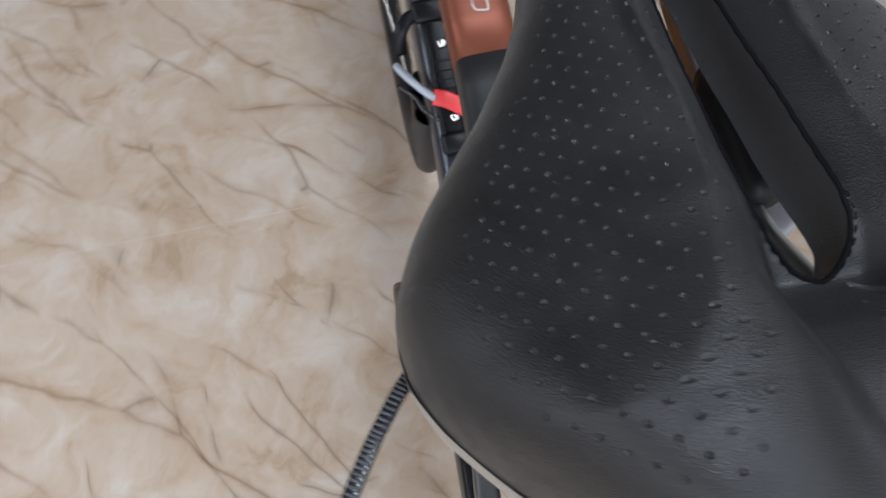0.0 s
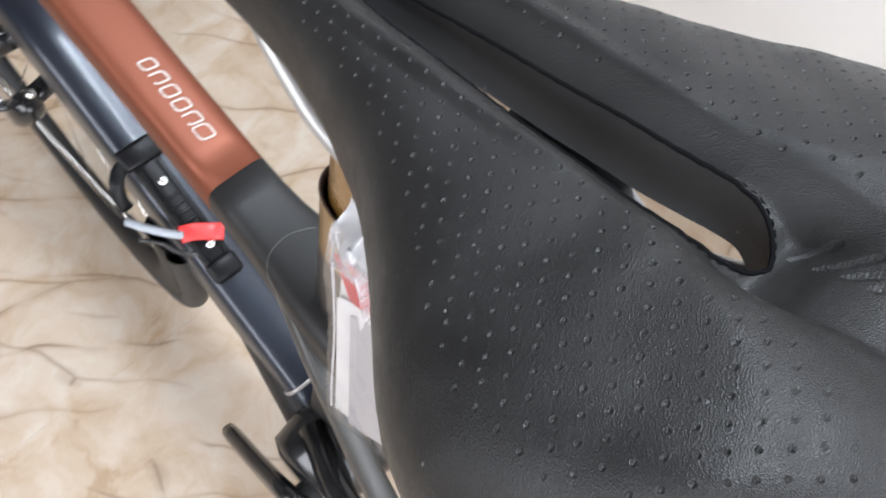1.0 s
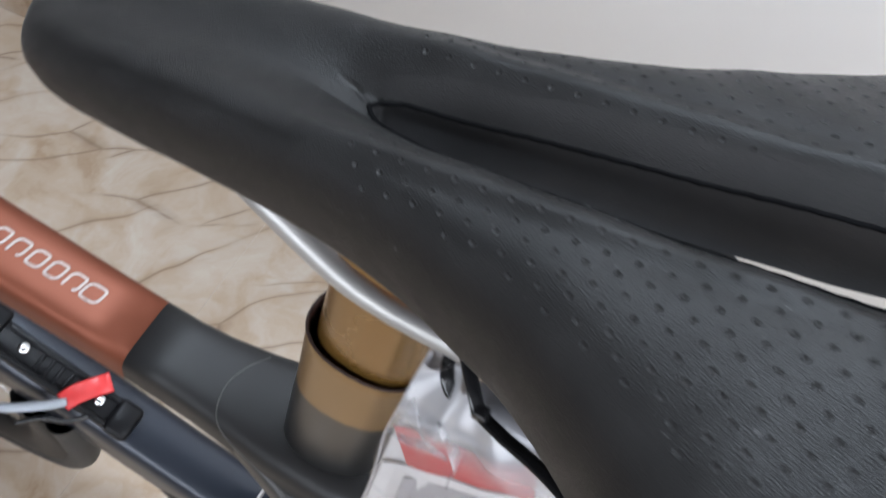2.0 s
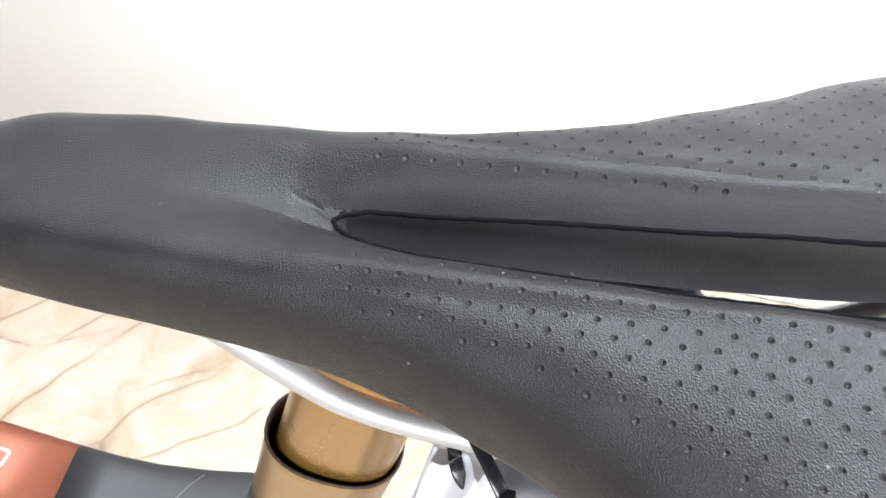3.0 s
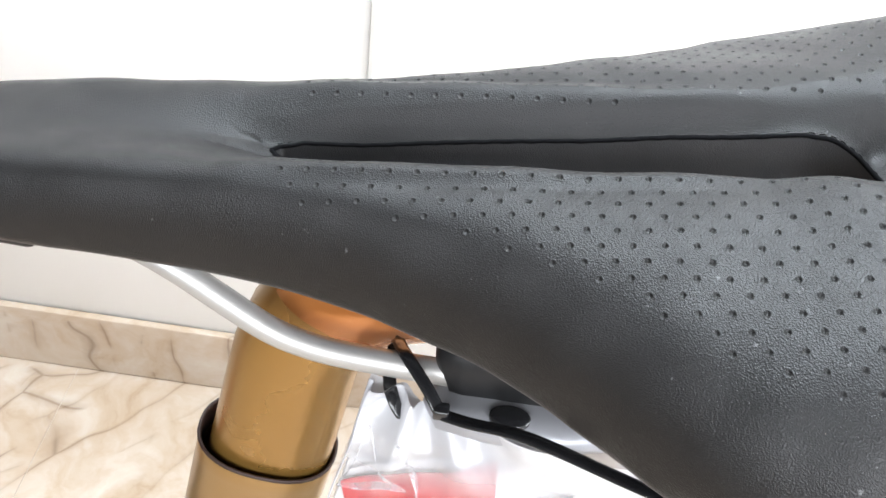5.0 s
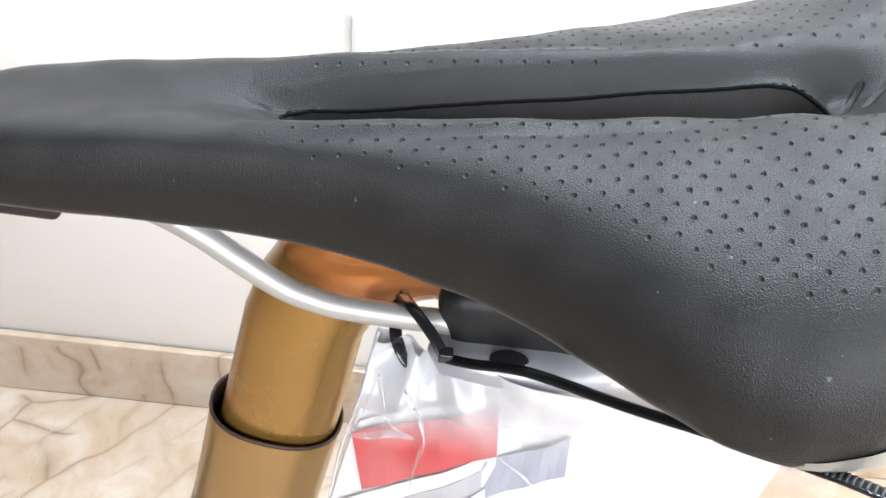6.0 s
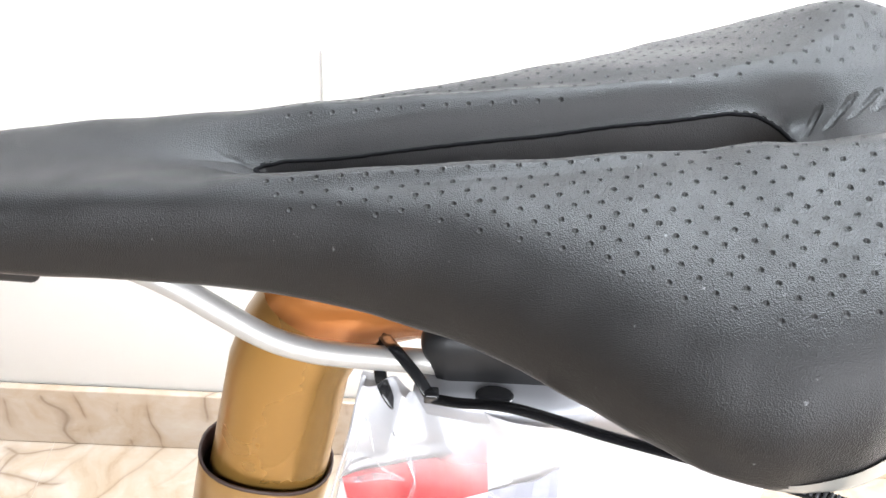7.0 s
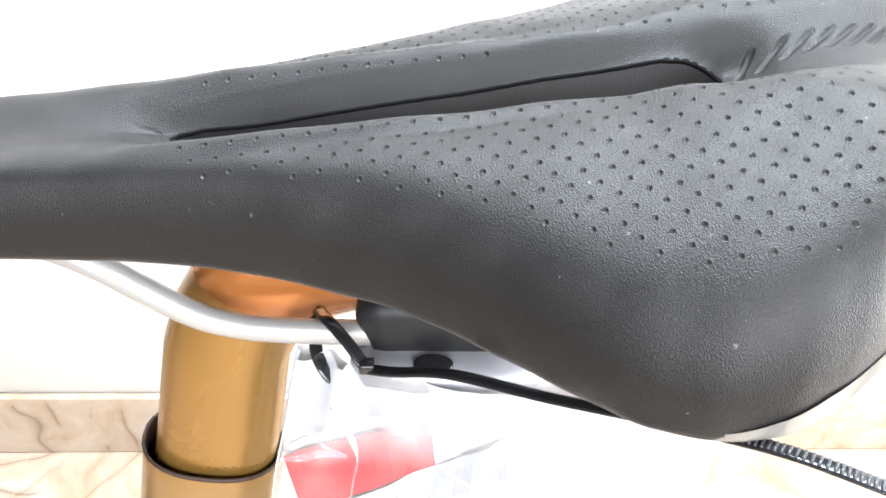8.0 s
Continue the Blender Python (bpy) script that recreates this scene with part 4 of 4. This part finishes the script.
# ---- plastic bag with papers, hung from the rail by a cable tie ----
def build_bag():
    bag = thing("plastic_bag", "clear plastic bag of papers hanging from the saddle rail", "plastic bag", (0.046, -0.034, 0.783))
    o = Vector((0.046, -0.034, 0.783))
    front = [(0.52, -0.0095), (0.55, -0.0052), (0.6733, 0.0155), (0.70, 0.0190), (0.728, 0.0222), (0.751, 0.0265), (0.773, 0.031)]
    top = [(0.031, 0.7722), (0.036, 0.7725), (0.042, 0.7705), (0.049, 0.7675), (0.058, 0.7725), (0.067, 0.7722), (0.088, 0.7695), (0.108, 0.7665), (0.125, 0.763), (0.165, 0.757)]
    for side, name in ((-1, "front_film"), (1, "back_film")):
        rows = []
        for i in range(80):
            v = (i / 79) ** 1.3
            row = []
            for k in range(110):
                u = k / 109
                zt = interp(top, 0.031 + 0.134 * u) - (0.0015 if side > 0 else 0.0)
                zb = min(0.522 + 0.147 * u, 0.61)
                z = zt + (zb - zt) * v
                f = interp(front, z)
                x = f + (0.166 - 0.04 * max(0.0, 0.735 - z) - f) * u
                full = math.sin(math.pi * u) ** 0.6 * min(1.0, (zt - z) / 0.05) * min(1.0, (z - zb + 0.010) / 0.03)
                back = smooth(0.756, 0.772, z) * (1 - smooth(0.045, 0.075, x))
                y = -0.036 + 0.010 * back + side * (0.0036 - 0.0018 * back + 0.0045 * full) - 0.010 * (0.75 - min(z, 0.75)) * 2
                # folds that fan out from the tie
                dx, dz = x - 0.045, 0.780 - z
                d, ang = math.hypot(dx, dz), math.atan2(dx, dz)
                fade = math.exp(-max(0.0, d - 0.012) / 0.028)
                y -= 0.0042 * fade * (abs(math.sin(ang * 4.2 + 0.6 + side)) ** 3 - 0.4) * (1 if side < 0 else 0.6)
                y -= 0.0016 * fade * math.exp(-(((ang + 0.25) / 0.10) ** 2)) + 0.0014 * fade * math.exp(-(((ang - 0.55) / 0.08) ** 2))
                y += 0.0014 * noise.noise(Vector((x * 55, z * 38, side * 3.0))) + 0.0006 * noise.noise(Vector((x * 150, z * 90, side * 5.0)))
                row.append((x - o.x, y - o.y, z - o.z))
            rows.append(row)
        grid_mesh(name, [np.array(rows)], FILM, bag, "clear wrinkled plastic film")
    edge = [Vector((interp(front, z) + 0.0002, -0.0363 + 0.010 * smooth(0.756, 0.772, z) - 0.020 * (0.75 - min(z, 0.75)), z)) - o for z in np.linspace(0.772, 0.525, 40)]
    part("welded_edge", sweep(edge, [(0.0007, 0.0003)] * 40, 8), WELD, bag, "milky welded edge of the bag")
    # printed card inside: white with a red band and grey panels
    card = part("printed_card", box(-0.066, 0.045, -0.0012, 0.0012, -0.030, 0.085), PAPER, bag, "white printed card", edges=0.0004)
    place = Matrix.Translation(Vector((0.0790, -0.0350, 0.652)) - o) @ Matrix.Rotation(0.16, 4, "Y") @ Matrix.Rotation(-0.03, 4, "X")
    card.matrix_local = place
    for nm, lab, mt, b in (("grey_panel", "pale grey printed panel", GREY_CARD, (-0.060, 0.020, -0.026, 0.052)),
                           ("dark_panel", "slate grey printed panel", SLATE_CARD, (-0.030, 0.030, 0.036, 0.050))):
        h = 0.0016 if nm == "dark_panel" else 0.0014
        part(nm, box(b[0], b[1], -h, -0.0011, b[2], b[3]), mt, card, lab, smooth=False)
    for nm, mt, lab, y0, corners in (("white_leaflet", PAPER, "white printed leaflet behind the film", -0.0358, ((0.0275, 0.7425), (0.0670, 0.7640), (0.0900, 0.7000), (0.0330, 0.6800))),
                                     ("white_leaflet", PAPER, "white printed leaflet behind the film", -0.0352, ((0.0600, 0.7590), (0.1540, 0.7530), (0.1480, 0.6600), (0.0700, 0.6600))),
                                     ("red_leaflet", RED_CARD, "folded red leaflet behind the film", -0.0376, ((0.0258, 0.7392), (0.0665, 0.7584), (0.0692, 0.7354), (0.0298, 0.7097))),
                                     ("grey_leaflet", MID_GREY_CARD, "mid-grey printed leaflet with a white border behind the film", -0.0378, ((0.0289, 0.6961), (0.0659, 0.7267), (0.0780, 0.6000), (0.0079, 0.5330))),
                                     ("white_leaflet", PAPER, "white printed leaflet behind the film", -0.0373, ((0.0208, 0.6990), (0.0690, 0.7360), (0.0800, 0.5970), (-0.0040, 0.5320))),
                                     ("pale_leaflet", GREY_CARD, "pale grey folded leaflet behind the film", -0.0384, ((0.0454, 0.6907), (0.0678, 0.7178), (0.0820, 0.6200), (0.0550, 0.5860))),
                                     ("slate_leaflet", SLATE_CARD, "slate grey printed strip behind the film", -0.0372, ((0.0660, 0.7310), (0.0890, 0.7469), (0.0909, 0.7282), (0.0640, 0.7090)))):
        bm = bmesh.new()
        n, rows = 10, []
        for i in range(n + 1):
            u = i / n
            row = []
            for v in (0.0, 0.25, 0.5, 0.75, 1.0):
                x = (1 - v) * ((1 - u) * corners[0][0] + u * corners[1][0]) + v * ((1 - u) * corners[3][0] + u * corners[2][0])
                z = (1 - v) * ((1 - u) * corners[0][1] + u * corners[1][1]) + v * ((1 - u) * corners[3][1] + u * corners[2][1])
                row.append(Vector((x, y0 - 0.022 * max(0.0, 0.70 - z) + 0.0007 * math.sin(u * 7) * (1 - v) + 0.0003 * math.sin(u * 15 + 2 * v), z)) - o)
            rows.append(row + [p + Vector((0, 0.0004, 0)) for p in reversed(row)])
        part(nm, loft(rows), mt, bag, lab, smooth=False)
    # sharp creases in the film
    for pts, wide in ((((0.0255, -0.0393, 0.7420), (0.0290, -0.0398, 0.7520), (0.0318, -0.0388, 0.7660), (0.0326, -0.0386, 0.7685), (0.0335, -0.0388, 0.7650), (0.0365, -0.0403, 0.7500), (0.0430, -0.0403, 0.7445)), 0.0009),
                      (((0.0250, -0.0398, 0.7412), (0.0310, -0.0406, 0.7432), (0.0370, -0.0404, 0.7448), (0.0440, -0.0406, 0.7440)), 0.0013),
                      (((0.0400, -0.0396, 0.7640), (0.0450, -0.0406, 0.7530), (0.0470, -0.0409, 0.7440), (0.0452, -0.0406, 0.7300), (0.0445, -0.0403, 0.7180)), 0.0026),
                      (((0.0690, -0.0414, 0.7400), (0.0780, -0.0419, 0.7320), (0.0860, -0.0414, 0.7200), (0.0900, -0.0404, 0.7080)), 0.0008)):
        line = spline([Vector(p) - o for p in pts], 6)
        n = len(line)
        part("crease", sweep(line, [(wide * (0.35 + 0.65 * math.sin(math.pi * k / (n - 1))), 0.0002) for k in range(n)], 8), CREASE, bag, "white crease in the film")
    return bag


def build_tie():
    tie = thing("cable_tie", "long black ribbed cable tie looped round the saddle rail", "cable tie", (0.0492, -0.037, 0.7778))
    o = Vector((0.0492, -0.037, 0.7778))
    loop = [(0.0490, -0.0374, 0.7782), (0.0455, -0.0335, 0.7812), (0.0400, -0.0265, 0.7825), (0.0375, -0.0215, 0.7808), (0.0362, -0.0180, 0.7790), (0.0355, -0.0172, 0.7750), (0.0354, -0.0222, 0.7718), (0.0358, -0.0262, 0.7712), (0.0372, -0.0298, 0.7702), (0.0390, -0.0315, 0.7675), (0.0418, -0.0325, 0.7640)]
    part("loop", sweep([Vector(p) - o for p in spline(loop, 5)], [(0.0018, 0.0006)] * 47 + [(0.0015, 0.0006), (0.0011, 0.0006), (0.0007, 0.0005), (0.0003, 0.0003)], 10, 3.0), SHINY_BLACK, tie, "glossy black strap")
    head = box(-0.0016, 0.0024, -0.0020, 0.0016, -0.0017, 0.0017)
    part("head", head, SHINY_BLACK, tie, "small black locking head", edges=0.0006)
    tail = spline([(0.0505, -0.0376, 0.7768), (0.057, -0.0407, 0.7794), (0.0701, -0.0467, 0.7856), (0.092, -0.0575, 0.7900), (0.110, -0.0690, 0.7975), (0.124, -0.0790, 0.8040), (0.136, -0.0880, 0.8090), (0.152, -0.0985, 0.8110),
                   (0.178, -0.1125, 0.8115)], 8)
    strap = part("tail", sweep([p - o for p in tail], [(0.0018, 0.0006)] * len(tail), 10, 3.0), SHINY_BLACK, tie, "long black strap end")
    bm = bmesh.new()
    run = 0.0
    dense = spline(tail, 6)
    fr = path_frames(dense)
    for (p, t, s, u), (q, *_) in zip(fr[:-1], fr[1:]):
        run += (q - p).length
        if run > 0.0011 and p.x > 0.122:
            run = 0.0
            sweep([p - o + u * 0.0007 - s * 0.0013, p - o + u * 0.0007 + s * 0.0013], [(0.00035, 0.00025)] * 2, 6, bm=bm)
    tagged(part("ribs", bm, RIB, strap, "fine moulded cross ribs"), kind="stuff")
    return tie


build_bag()
build_tie()
